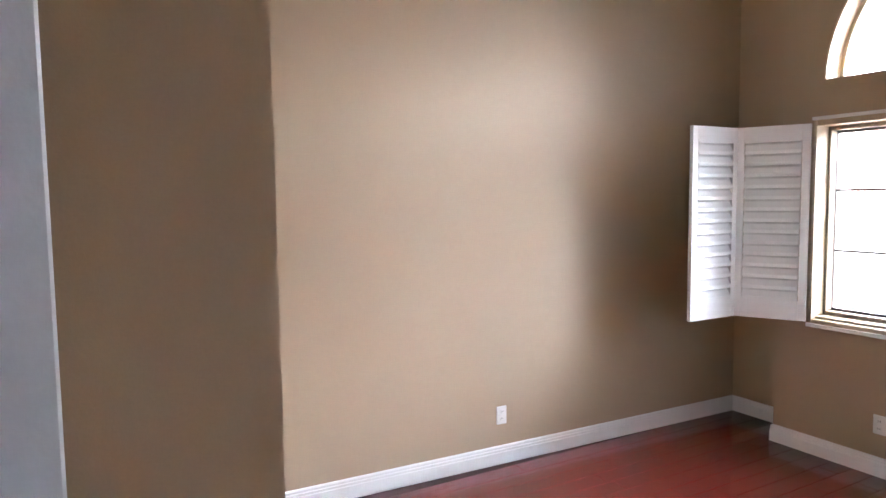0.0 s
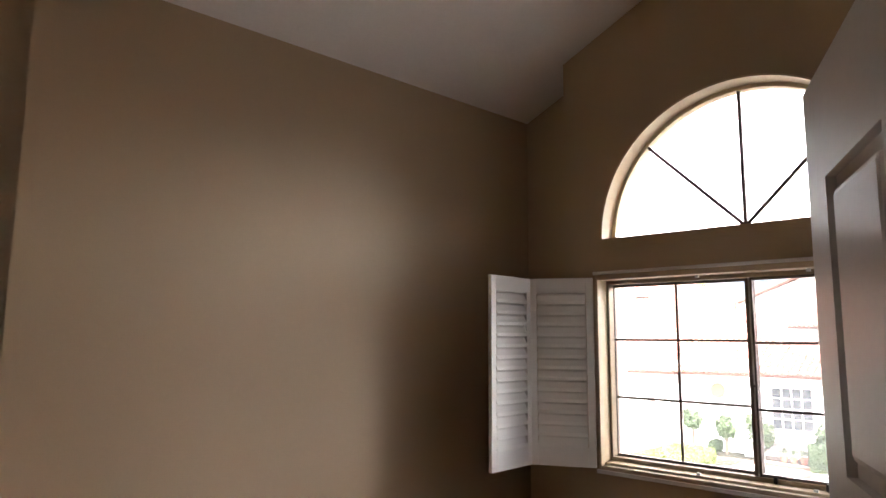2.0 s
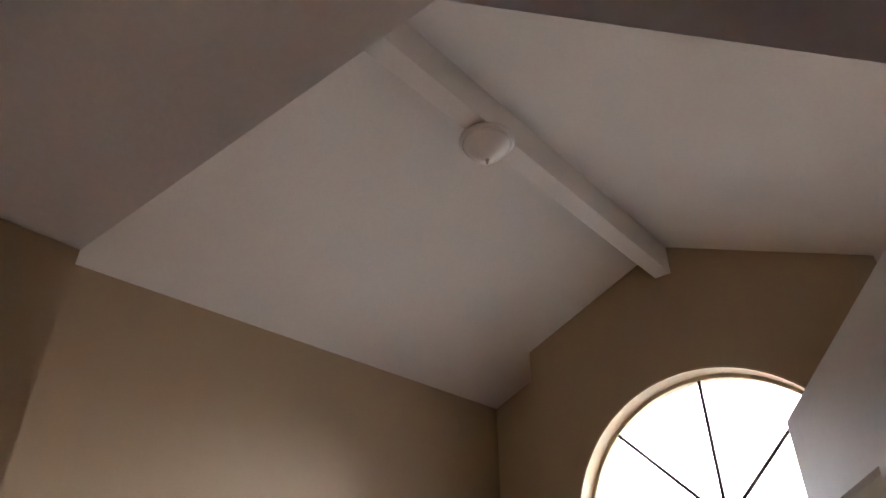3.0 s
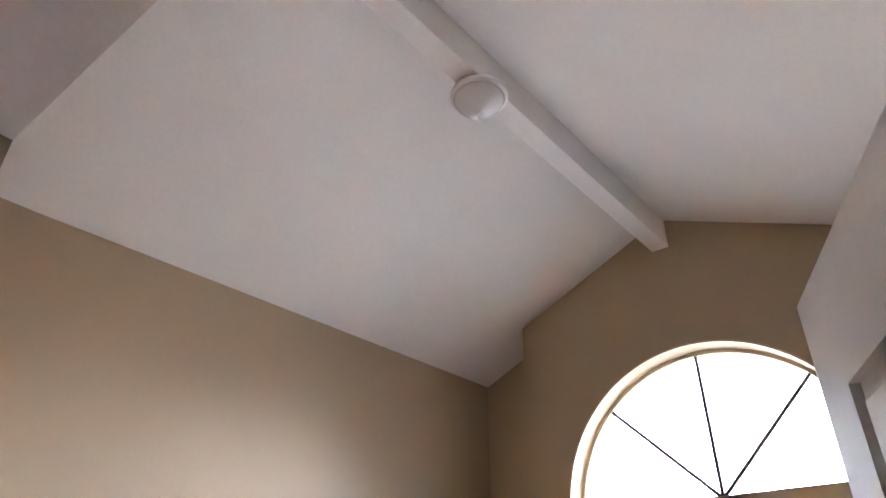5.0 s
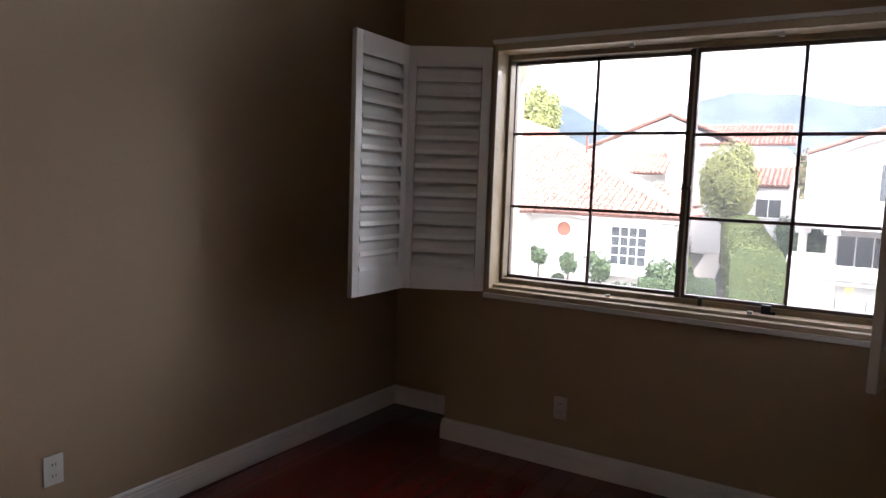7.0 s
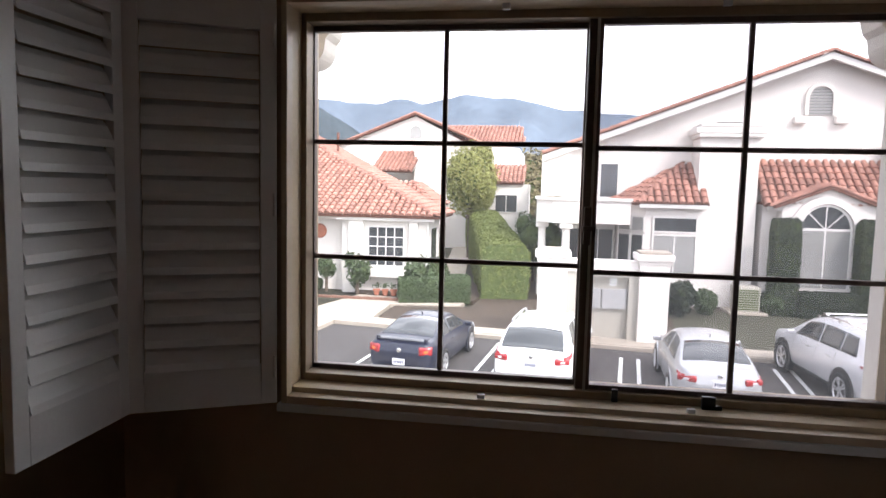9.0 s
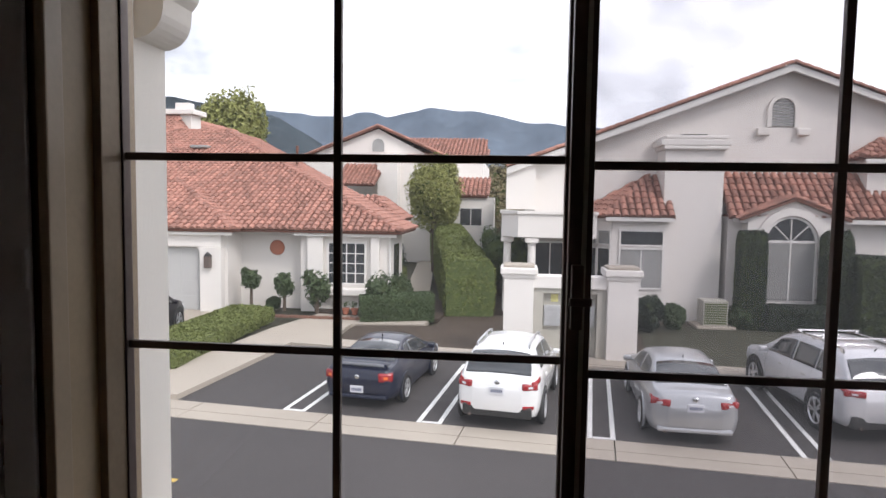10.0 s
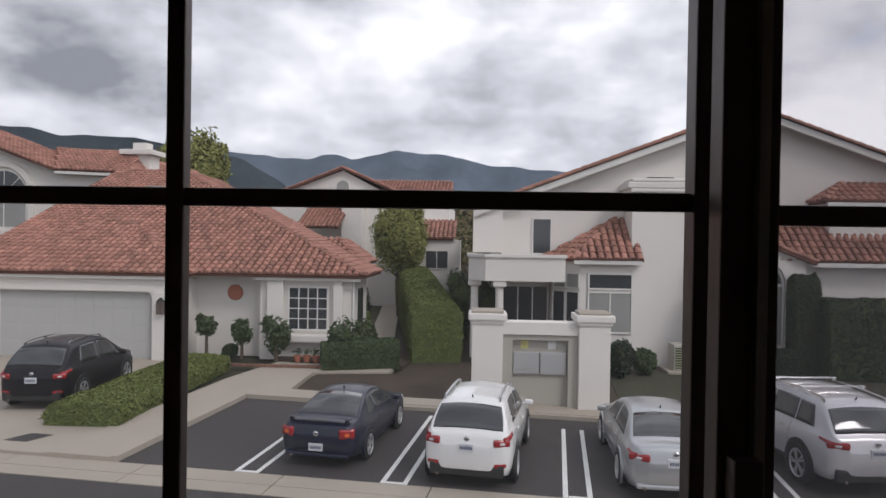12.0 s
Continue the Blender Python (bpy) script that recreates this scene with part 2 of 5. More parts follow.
def arc(cx, cz, r, a0, a1, n):
    return [(cx + r * math.cos(radians(a0 + (a1 - a0) * i / n)), cz + r * math.sin(radians(a0 + (a1 - a0) * i / n))) for i in range(n + 1)]


def strip(outer, inner, depth):
    """A band between two outlines in x,z of equal length, from depth[0] to depth[1] in y."""
    bm = bmesh.new()
    rows = [[bm.verts.new((p[0], d, p[1])) for p in line] for line, d in ((outer, depth[0]), (inner, depth[0]), (inner, depth[1]), (outer, depth[1]))]
    n = len(outer)
    for k in range(4):
        a, b = rows[k], rows[(k + 1) % 4]
        for i in range(n - 1):
            bm.faces.new((a[i], a[i + 1], b[i + 1], b[i]))
    bm.faces.new([r[0] for r in rows]), bm.faces.new([r[-1] for r in rows][::-1])
    return bm


# ---- room ----
WX0, WX1 = -1.755, 1.80          # side walls
BX0, BX1, BY = -1.172, 1.21, -0.18   # the furred-out window wall
NY = 0.156                       # back of the niches
CX = 0.02                        # middle of the windows
RX, RZ, SLOPE = -0.02, 4.27, 0.44     # ridge
REAR, HALL_X = -3.905, 0.04


def ceil_z(x):
    return RZ - SLOPE * abs(x - RX)


# window wall with its rectangular and arched openings, built from solid pieces
OX0, OX1, OZ0, OZ1 = CX - 0.945, CX + 0.945, 0.885, 2.135
AZ, AR = 2.405, 0.915
wall = bmesh.new()
for x0, x1, z0, z1 in ((BX0, BX1, 0, OZ0), (BX0, OX0, OZ0, OZ1), (OX1, BX1, OZ0, OZ1), (BX0, BX1, OZ1, AZ)):
    add_box(wall, x0, x1, BY, 0.08, z0, z1)
half = arc(CX, AZ, AR, 180, 0, 40)
topz = [(x, ceil_z(x) + 0.05) for x, z in half]
for i in range(40):
    add_prism(wall, [half[i], half[i + 1], topz[i + 1], topz[i]], (BY, 0.08))
for x0, x1 in ((BX0, half[0][0]), (half[-1][0], BX1)):
    add_prism(wall, [(x0, AZ), (x1, AZ), (x1, ceil_z(x1) + 0.05), (x0, ceil_z(x0) + 0.05)], (BY, 0.08))
bmesh.ops.remove_doubles(wall, verts=wall.verts, dist=1e-4)
setting("wall_north", wall, M_WALL, "tan painted gable wall holding both windows", "wall")
for nm, x0, x1 in (("wall_return_west", BX0, BX0 + 0.1), ("wall_return_east", BX1 - 0.1, BX1)):
    setting(nm, box(x0, x1, 0.08, NY + 0.12, -0.02, max(ceil_z(x0), ceil_z(x1)) + 0.06), M_WALL, "tan painted return beside the window wall", "wall")
for nm, x0, x1 in (("wall_niche_west", WX0 - 0.12, BX0), ("wall_niche_east", BX1, WX1 + 0.12)):
    setting(nm, prism([(x0, -0.02), (x1, -0.02), (x1, ceil_z(x1) + 0.08), (x0, ceil_z(x0) + 0.08)], (NY, NY + 0.12)), M_WALL, "tan painted back wall of a narrow niche", "wall")
setting("wall_west", box(WX0 - 0.12, WX0, REAR - 0.12, NY, -0.02, ceil_z(WX0) + 0.1), M_WALL, "plain tan painted side wall in soft window light", "wall")
setting("wall_east", box(WX1, WX1 + 0.12, -3.45, NY, -0.02, ceil_z(WX1) + 0.1), M_WALL, "plain tan painted wall", "wall")
setting("wall_south", box(WX0 - 0.3, HALL_X - 0.12, REAR - 0.12, REAR, -0.02, 4.3), M_WALL, "tan painted return wall beside the entry", "wall")
setting("wall_hall", box(HALL_X - 0.12, HALL_X, -10.0, REAR, -0.02, 2.52), M_WALL, "brown-tan hallway wall ending in a sharp corner", "wall")
# diagonal entry wall: door opening between its jambs, header above
DJ = Vector((0.97, -4.44, 0))      # far jamb foot
DH = Vector((1.47, -3.86, 0))      # hinge jamb foot
dd = (DH - DJ).normalized()
dn = Vector((-dd.y, dd.x, 0))
DIAG = Matrix(((dd.x, dn.x, 0, DJ.x), (dd.y, dn.y, 0, DJ.y), (0, 0, 1, 0), (0, 0, 0, 1)))
DW = (DH - DJ).length
diag = bmesh.new()
add_box(diag, DW + 0.03, DW + 0.9, -0.11, 0, -0.02, 4.4, m=DIAG)
add_box(diag, -1.1, -0.03, -0.11, 0, -0.02, 2.52, m=DIAG)
add_box(diag, -1.1, DW + 0.03, -0.11, 0, 2.10, 2.50, m=DIAG)
setting("wall_entry", diag, M_WALL, "tan painted angled wall around the entry door", "wall")
setting("wall_gable_over_entry", box(HALL_X - 0.12, WX1, REAR - 0.13, REAR - 0.01, 2.53, 4.5), M_CEIL, "off-white wall above the lowered entry ceiling", "wall")
jamb = bmesh.new()
for x0, x1, z0, z1 in ((-0.03, 0.0, 0, 2.10), (DW, DW + 0.03, 0, 2.10), (-0.03, DW + 0.03, 2.085, 2.10)):
    add_box(jamb, x0, x1, -0.13, 0.012, z0, z1, m=DIAG)
for x0, x1, z0, z1 in ((-0.09, -0.015, 0, 2.16), (DW + 0.015, DW + 0.09, 0, 2.16), (-0.015, DW + 0.015, 2.085, 2.16)):
    add_box(jamb, x0, x1, -0.13, -0.11, z0, z1, 0.004, DIAG)
add_box(jamb, -0.09, 0, -0.3, 0, 0, 2.06, 0.004, pose(1.05, -4.335, 0, 0, 0, 25))
setting("door_frame", jamb, M_TRIM, "white painted door jamb and casing", "door frame")
# unseen hallway shell, set far back to keep the entry dim
for nm, a, b in (("unseen_hall_side_wall", (HALL_X, -10.0), (3.2, -10.1)), ("unseen_hall_end_wall", (3.1, -10.0), (3.2, -2.9)), ("unseen_hall_return_wall", (WX1 + 0.12, -3.1), (3.1, -3.0))):
    setting(nm, box(min(a[0], b[0]), max(a[0], b[0]), min(a[1], b[1]), max(a[1], b[1]), -0.02, 2.52), M_WALL, "unseen plain tan hallway wall keeping the sky out", "wall")
# two unseen panels added to stop sky light leaking in
setting("light_stop_east_upper", box(WX1 + 0.005, WX1 + 0.125, -4.06, -3.45, 2.40, 4.3), M_WALL, "unseen tan panel closing out the sky above the hallway", "wall")
setting("light_stop_hall_east", box(WX1 + 0.13, 3.2, REAR, -2.9, 2.44, 2.52), M_CEIL, "unseen off-white panel closing the hallway top to the sky", "ceiling")
# ceilings
for nm, x0, x1 in (("ceiling_west", WX0 - 0.3, RX), ("ceiling_east", RX, WX1 + 0.3)):
    setting(nm, prism([(x0, ceil_z(x0)), (x1, ceil_z(x1)), (x1, ceil_z(x1) + 0.12), (x0, ceil_z(x0) + 0.12)], (REAR - 0.13, NY + 0.12)), M_CEIL, "off-white sloping plaster ceiling", "ceiling")
setting("ceiling_hall", box(HALL_X - 0.12, 3.2, -10.1, REAR, 2.48, 2.524), M_CEIL, "off-white flat entry ceiling", "ceiling")
for v in bpy.data.objects["ceiling_west"].data.vertices:
    if v.co.y < -1:      # the eave line sinks a little towards the entry
        v.co.z -= 0.085 * (RX - v.co.x) / (RX - WX0)
setting("beam", box(RX - 0.065, RX + 0.055, REAR, BY, 4.03, 4.30, 0.006), M_CEIL, "off-white painted ridge beam", "beam")

# floor of separate planks
setting("floor", box(WX0 - 0.3, 3.2, -10.1, NY + 0.1, -0.06, -0.006), M_SUB, "dark cherry plank floor", "floor")


def baseboard(name, a, b, side):
    """A moulded skirting from a to b; side is the way into the room."""
    a, b, s = Vector((*a, 0)), Vector((*b, 0)), Vector((*side, 0))
    prof = [(0, 0), (0.016, 0), (0.016, 0.075), (0.013, 0.079), (0.013, 0.092), (0.009, 0.097), (0.009, 0.108), (0.004, 0.116), (0, 0.118)]
    bm = bmesh.new()
    ends = [[bm.verts.new(p + s * u + Vector((0, 0, v))) for u, v in prof] for p in (a, b)]
    for i in range(len(prof)):
        j = (i + 1) % len(prof)
        bm.faces.new((ends[0][i], ends[0][j], ends[1][j], ends[1][i]))
    bm.faces.new(ends[0]), bm.faces.new(ends[1][::-1])
    return setting(name, bm, M_TRIM, "white moulded baseboard along the wall", "baseboard")


baseboard("baseboard_west", (WX0, REAR), (WX0, NY), (1, 0))
baseboard("baseboard_niche", (WX0 + 0.016, NY), (BX0, NY), (0, -1))
baseboard("baseboard_return", (BX0, NY - 0.016), (BX0, BY - 0.016), (-1, 0))
baseboard("baseboard_north", (BX0, BY), (BX1, BY), (0, -1))
baseboard("baseboard_east", (WX1, -3.1), (WX1, NY), (-1, 0))
baseboard("baseboard_south", (WX0 + 0.016, REAR), (HALL_X - 0.1, REAR), (0, 1))


def outlet(m):
    o = thing("wall_outlet", "white duplex electrical outlet on a tan wall", "outlet", m, "wall outlets")
    part("cover_plate", box(-0.036, 0.036, -0.007, 0, -0.058, 0.058, 0.003), M_PLATE, o)
    for dz in (-0.022, 0.022):
        r = part("receptacle", box(-0.015, 0.015, -0.009, -0.006, dz - 0.014, dz + 0.014, 0.001), M_PLATE, o)
        for dx in (-0.006, 0.006):
            part("slot", box(dx - 0.0015, dx + 0.0015, -0.0096, -0.0088, dz - 0.004, dz + 0.006), M_SLOT, r)
    return o


west_outlet = outlet(pose(WX0, -2.06, 0.315, 0, 0, 90))
outlet(pose(-0.49, BY, 0.315))

# ---- window ----
w1 = thing("window_1", "bronze-framed sliding window with grilles in an almond casing", "window", kind="structure")
GZ0, GZ1 = 0.925, 2.10
cas = bmesh.new()
for x0, x1, z0, z1 in ((OX0 - 0.008, OX0 + 0.012, OZ0 - 0.02, OZ1 + 0.02), (OX1 - 0.012, OX1 + 0.008, OZ0 - 0.02, OZ1 + 0.02),
                       (OX0 + 0.012, OX1 - 0.012, OZ1 - 0.016, OZ1 + 0.02), (OX0 + 0.012, OX1 - 0.012, OZ0 - 0.02, OZ0 + 0.006)):
    add_box(cas, x0, x1, BY - 0.028, BY + 0.02, z0, z1, 0.004)
lip_bars = bmesh.new()
add_box(lip_bars, OX0 - 0.02, OX1 + 0.02, BY - 0.036, BY - 0.0005, OZ0 - 0.046, OZ0 - 0.0205, 0.004)
add_box(lip_bars, OX0 - 0.02, OX1 + 0.02, BY - 0.034, BY - 0.0005, OZ1 + 0.0205, OZ1 + 0.042, 0.004)
part("casing", cas, M_CASING, w1, "tan painted shutter frame")
part("casing_edge", lip_bars, M_TRIM, w1, "white outer edge of the frame")
jm = bmesh.new()
for x0, x1, z0, z1 in ((OX0, OX0 + 0.008, OZ0, OZ1), (OX1 - 0.008, OX1, OZ0, OZ1), (OX0, OX1, OZ1 - 0.014, OZ1), (OX0, OX1, OZ0, OZ0 + 0.022)):
    add_box(jm, x0, x1, BY + 0.02, 0.06, z0, z1, 0.002)
part("jamb_liner", jm, M_ALMOND, w1, "almond painted reveal")
fr = bmesh.new()
FX0, FX1 = OX0 + 0.008, OX1 - 0.008
for x0, x1, z0, z1 in ((FX0, FX0 + 0.018, OZ0 + 0.02, OZ1 - 0.01), (FX1 - 0.018, FX1, OZ0 + 0.02, OZ1 - 0.01), (FX0, FX1, OZ1 - 0.04, OZ1 - 0.012), (FX0, FX1, OZ0 + 0.02, OZ0 + 0.048)):
    add_box(fr, x0, x1, -0.075, 0.045, z0, z1, 0.003)
part("window_frame", fr, M_FRAME, w1)


def sash(x0, x1, y, stile_l, stile_r, zo, xm):
    s = bmesh.new()
    z0, z1 = GZ0, GZ1
    add_box(s, x0, x0 + stile_l, y - 0.014, y + 0.014, z0, z1, 0.002)
    add_box(s, x1 - stile_r, x1, y - 0.014, y + 0.014, z0, z1, 0.002)
    add_box(s, x0 + stile_l, x1 - stile_r, y - 0.014, y + 0.014, z1 - 0.022, z1, 0.002)
    add_box(s, x0 + stile_l, x1 - stile_r, y - 0.014, y + 0.014, z0, z0 + 0.024, 0.002)
    sp = part("sash", s, M_BRONZE, w1)
    part("grille_bar", box(xm - 0.008, xm + 0.008, y - 0.009, y + 0.007, z0 + 0.024, z1 - 0.022, 0.002), M_BRONZE, sp)
    for z in (1.324 + zo, 1.715 + zo):
        part("grille_bar", box(x0 + stile_l, x1 - stile_r, y - 0.007, y + 0.005, z - 0.008, z + 0.008, 0.002), M_BRONZE, sp)
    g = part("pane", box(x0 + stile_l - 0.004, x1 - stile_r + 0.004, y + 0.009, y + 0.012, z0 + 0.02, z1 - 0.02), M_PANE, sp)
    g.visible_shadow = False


sash(FX0 + 0.012, CX + 0.022, 0.005, 0.010, 0.045, 0.0, -0.45)
sash(CX - 0.018, FX1 - 0.012, -0.042, 0.044, 0.012, -0.012, 0.478)
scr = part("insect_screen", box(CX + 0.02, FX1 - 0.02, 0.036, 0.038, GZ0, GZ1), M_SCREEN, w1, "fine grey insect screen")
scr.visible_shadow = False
part("meeting_lip", box(CX + 0.006, CX + 0.014, -0.066, -0.056, GZ0, GZ1), M_NICKEL, w1, "worn metal pull lip on the sliding sash")
latch = bmesh.new()
add_box(latch, CX - 0.012, CX + 0.010, -0.076, -0.056, 1.40, 1.52, 0.003)
add_box(latch, CX - 0.016, CX + 0.026, -0.084, -0.074, 1.445, 1.460, 0.003)
part("sash_latch", latch, M_BRONZE, w1)
blk = bmesh.new()
add_box(blk, 0.385, 0.425, -0.105, -0.085, OZ0 + 0.022, OZ0 + 0.062, 0.003)
add_box(blk, 0.405, 0.445, -0.105, -0.09, OZ0 + 0.022, OZ0 + 0.036, 0.003)
part("stop_block", blk, M_BLACK, w1)
part("stop_block", box(0.115, 0.135, -0.09, -0.075, OZ0 + 0.022, OZ0 + 0.062, 0.003), M_BLACK, w1)
for x in (-0.293, 0.345):
    part("magnet_catch", box(x - 0.012, x + 0.012, BY + 0.03, BY + 0.045, OZ0 + 0.021, OZ0 + 0.036, 0.003), M_TRIM, w1)
for x in (-0.25, 0.38):
    part("magnet_catch", box(x - 0.012, x + 0.012, BY + 0.03, BY + 0.045, OZ1 - 0.032, OZ1 - 0.013, 0.003), M_TRIM, w1)

# arched window
w2 = thing("window_2", "half-round fixed window with sunburst grille bars", "window", kind="structure")
part("reveal_liner", strip(arc(CX, AZ, AR, 180, 0, 40), arc(CX, AZ, AR - 0.012, 180, 0, 40), (BY - 0.004, 0.03)), M_ALMOND, w2, "pale painted curved reveal")
part("window_frame", strip(arc(CX, AZ, AR - 0.012, 180, 0, 40), arc(CX, AZ, AR - 0.036, 180, 0, 40), (-0.04, 0.03)), M_ALMOND, w2)
part("bottom_rail", box(CX - AR + 0.02, CX + AR - 0.02, -0.03, 0.02, AZ, AZ + 0.012), M_BRONZE, w2)
for a in (45, 90, 135):
    part("grille_bar", box(0, AR - 0.04, -0.028, -0.014, -0.011, 0.011, 0.002, pose(CX, 0, AZ + 0.012) @ Matrix.Rotation(-radians(a), 4, "Y")), M_BRONZE, w2)
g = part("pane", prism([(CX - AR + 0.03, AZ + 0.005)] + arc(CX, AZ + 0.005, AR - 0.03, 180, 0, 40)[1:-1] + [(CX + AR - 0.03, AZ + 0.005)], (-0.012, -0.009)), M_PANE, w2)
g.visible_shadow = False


# ---- shutters ----
def shutter_panel(parent, name, w, z0, z1, m, chord):
    """A louvred panel: frame with tilted slats; local x along the panel."""
    bm = bmesh.new()
    t = 0.014
    add_box(bm, 0.001, 0.05, -t, t, z0, z1, 0.003)
    add_box(bm, w - 0.05, w - 0.001, -t, t, z0, z1, 0.003)
    add_box(bm, 0.05, w - 0.05, -t, t, z1 - 0.105, z1, 0.002)
    add_box(bm, 0.05, w - 0.05, -t, t, z0, z0 + 0.125, 0.002)
    p = part(name, bm, M_TRIM, parent)
    p.matrix_basis = m
    n = 14
    step = (z1 - z0 - 0.23) / n
    slat = bmesh.new()
    prof = [(-chord, 0), (-chord * 0.5, 0.0055), (chord * 0.5, 0.0055), (chord, 0), (chord * 0.5, -0.0055), (-chord * 0.5, -0.0055)]
    add_prism(slat, prof, (0.053, w - 0.053), "x")
    me = bpy.data.meshes.new("slat")
    bmesh.ops.recalc_face_normals(slat, faces=slat.faces)
    slat.to_mesh(me)
    slat.free()
    me.materials.append(M_TRIM)
    for k in range(n):
        s = new("slat", me)
        s.parent = p
        s.matrix_basis = pose(0, 0, z0 + 0.125 + step * (k + 0.5), -64)
    return p


def bifold(hinge, knee, tip, z0, z1, label, chord):
    sh = thing("plantation_shutter", label, "shutter", group="window shutters")
    for nm, a, b in (("inner_panel", hinge, knee), ("outer_panel", knee, tip)):
        d = Vector(b) - Vector(a)
        shutter_panel(sh, nm, d.length, z0, z1, pose(a[0], a[1], 0, 0, 0, math.degrees(math.atan2(d.y, d.x))), chord)
    for z in (z0 + 0.12, (z0 + z1) / 2, z1 - 0.12):
        part("hinge", add_cyl(bmesh.new(), 0.006, 0.006, 0.07, pose(knee[0] - 0.004, knee[1] - 0.016, z), 10), M_TRIM, sh)
        part("hinge", add_cyl(bmesh.new(), 0.006, 0.006, 0.07, pose(hinge[0], hinge[1] - 0.016, z), 10), M_TRIM, sh)
    return sh


bifold((OX0 - 0.02, BY - 0.03), (-1.337, -0.408), (-1.343, -0.846), 0.871, 2.137, "white bi-fold louvred shutter folded open against the wall", 0.0425)
bifold((OX1 + 0.02, BY - 0.03), (0.875, -0.66), (0.76, -1.08), 0.871, 2.137, "white bi-fold louvred shutter swung out into the room", 0.037)

# ---- ceiling lamp ----
lamp = thing("ceiling_light", "frosted white bowl ceiling light under the beam", "ceiling light", pose(RX - 0.03, -2.16, 4.03) @ Matrix.Diagonal((0.86, 0.86, 1.0, 1)))
part("base_ring", lathe([(0.10, -0.001), (0.165, -0.004), (0.17, -0.02), (0.158, -0.034), (0.10, -0.036)]), M_TRIM, lamp, "white metal ring", True)
part("bowl", lathe([(0.150, -0.034), (0.138, -0.055), (0.112, -0.082), (0.078, -0.108), (0.042, -0.126), (0.012, -0.133)]), M_OPAL, lamp, "frosted glass bowl", True)
part("finial", lathe([(0.012, -0.131), (0.016, -0.138), (0.008, -0.146), (0.011, -0.154), (0.003, -0.162)], 14), M_NICKEL, lamp, "small nickel finial", True)


# ---- entry door leaf ----
def door_leaf(m):
    w, h, t = 0.74, 2.06, 0.018
    d = thing("door_1", "white six-panel entry door standing open", "door", m, kind="structure")
    bm = bmesh.new()
    xs, zs = ((0.10, 0.33), (0.41, 0.64)), ((0.18, 0.72), (0.84, 1.44), (1.56, 1.92))
    cuts_x = [0.0, 0.10, 0.33, 0.41, 0.64, w]
    cuts_z = [0.01, 0.18, 0.72, 0.84, 1.44, 1.56, 1.92, h]
    for i in range(5):
        for j in range(7):
            hole = i in (1, 3) and j in (1, 3, 5)
            tt = t - 0.012 if hole else t
            add_box(bm, cuts_x[i], cuts_x[i + 1], -tt, tt, cuts_z[j], cuts_z[j + 1])
    part("slab", bm, M_TRIM, d)
    for x0, x1 in xs:
        for z0, z1 in zs:
            part("raised_panel", box(x0 + 0.022, x1 - 0.022, -t + 0.001, t - 0.001, z0 + 0.022, z1 - 0.022, 0.008), M_TRIM, d)
    k = part("door_knob", lathe([(0.03, 0), (0.03, 0.006), (0.012, 0.012), (0.012, 0.03), (0.027, 0.042), (0.027, 0.055), (0.015, 0.064)], 20), M_NICKEL, d, "nickel knob", True)
    k.matrix_basis = pose(w - 0.06, t, 0.95, -90)
    k2 = part("door_knob", lathe([(0.03, 0), (0.03, 0.006), (0.012, 0.012), (0.012, 0.03), (0.027, 0.042), (0.027, 0.055), (0.015, 0.064)], 20), M_NICKEL, d, "nickel knob", True)
    k2.matrix_basis = pose(w - 0.06, -t, 0.95, 90)
    return d


leaf_dir = Vector((1.178, -3.29, 0)) - Vector((1.465, -3.93, 0))
door_leaf(pose(1.465, -3.93 + 0.03, 0, 0, 0, math.degrees(math.atan2(leaf_dir.y, leaf_dir.x))))

# the room runs two degrees off square to its window wall
PIVOT = Matrix.Translation((RX, -0.2, 0))
SKEW = PIVOT @ pose(0, 0, 0, 0, 0, -2.1) @ PIVOT.inverted()
for nm in ("wall_west", "baseboard_west", "ceiling_west", "ceiling_east", "beam", "ceiling_light"):
    bpy.data.objects[nm].matrix_basis = SKEW @ bpy.data.objects[nm].matrix_basis
west_outlet.matrix_basis = SKEW @ west_outlet.matrix_basis


# ---- own outer wall ----
for nm, sx, x in (("outer_wall_pier_west", 1, -1.035), ("outer_wall_pier_east", -1, 1.07)):
    pier = bmesh.new()
    far = x - sx * 1.25
    add_box(pier, min(x, far), max(x, far), NY + 0.12, 0.42, -3.1, 2.36)
    inner = x - sx * 0.034
    add_box(pier, min(x, inner), max(x, inner), 0.084, NY + 0.12, -3.1, 2.36)
    pts = [(x, 2.02)] + [(x + sx * 0.075 * math.sin(radians(a)), 2.02 + 0.075 * (1 - math.cos(radians(a)))) for a in range(12, 91, 13)]
    pts += [(x + sx * 0.078, 2.12), (x + sx * 0.095, 2.14), (x + sx * 0.105, 2.18), (x + sx * 0.11, 2.36), (x, 2.36)]
    add_prism(pier, pts, (NY + 0.12, 0.42))
    setting(nm, pier, M_STUCCO_OWN, "cream stucco pier with a rounded corbel outside the window", "outer wall")
setting("outer_wall_base", box(-1.03, 1.07, NY + 0.121, 0.30, -3.1, 0.80), M_STUCCO_OWN, "cream stucco outer wall under the window", "outer wall")

# ---- ground ----
G = -3.1
OUT = pose(0, 0, 0, 0, 0, -7)      # the street's grid


def slab(name, points, z0, z1, material, label, category, kind="structure"):
    bm = prism(points, (z0, z1), "z")
    for v in bm.verts:
        v.co = OUT @ v.co
    ob = mesh_object(name, bm, material)
    return tagged(ob, label, category, kind=kind)


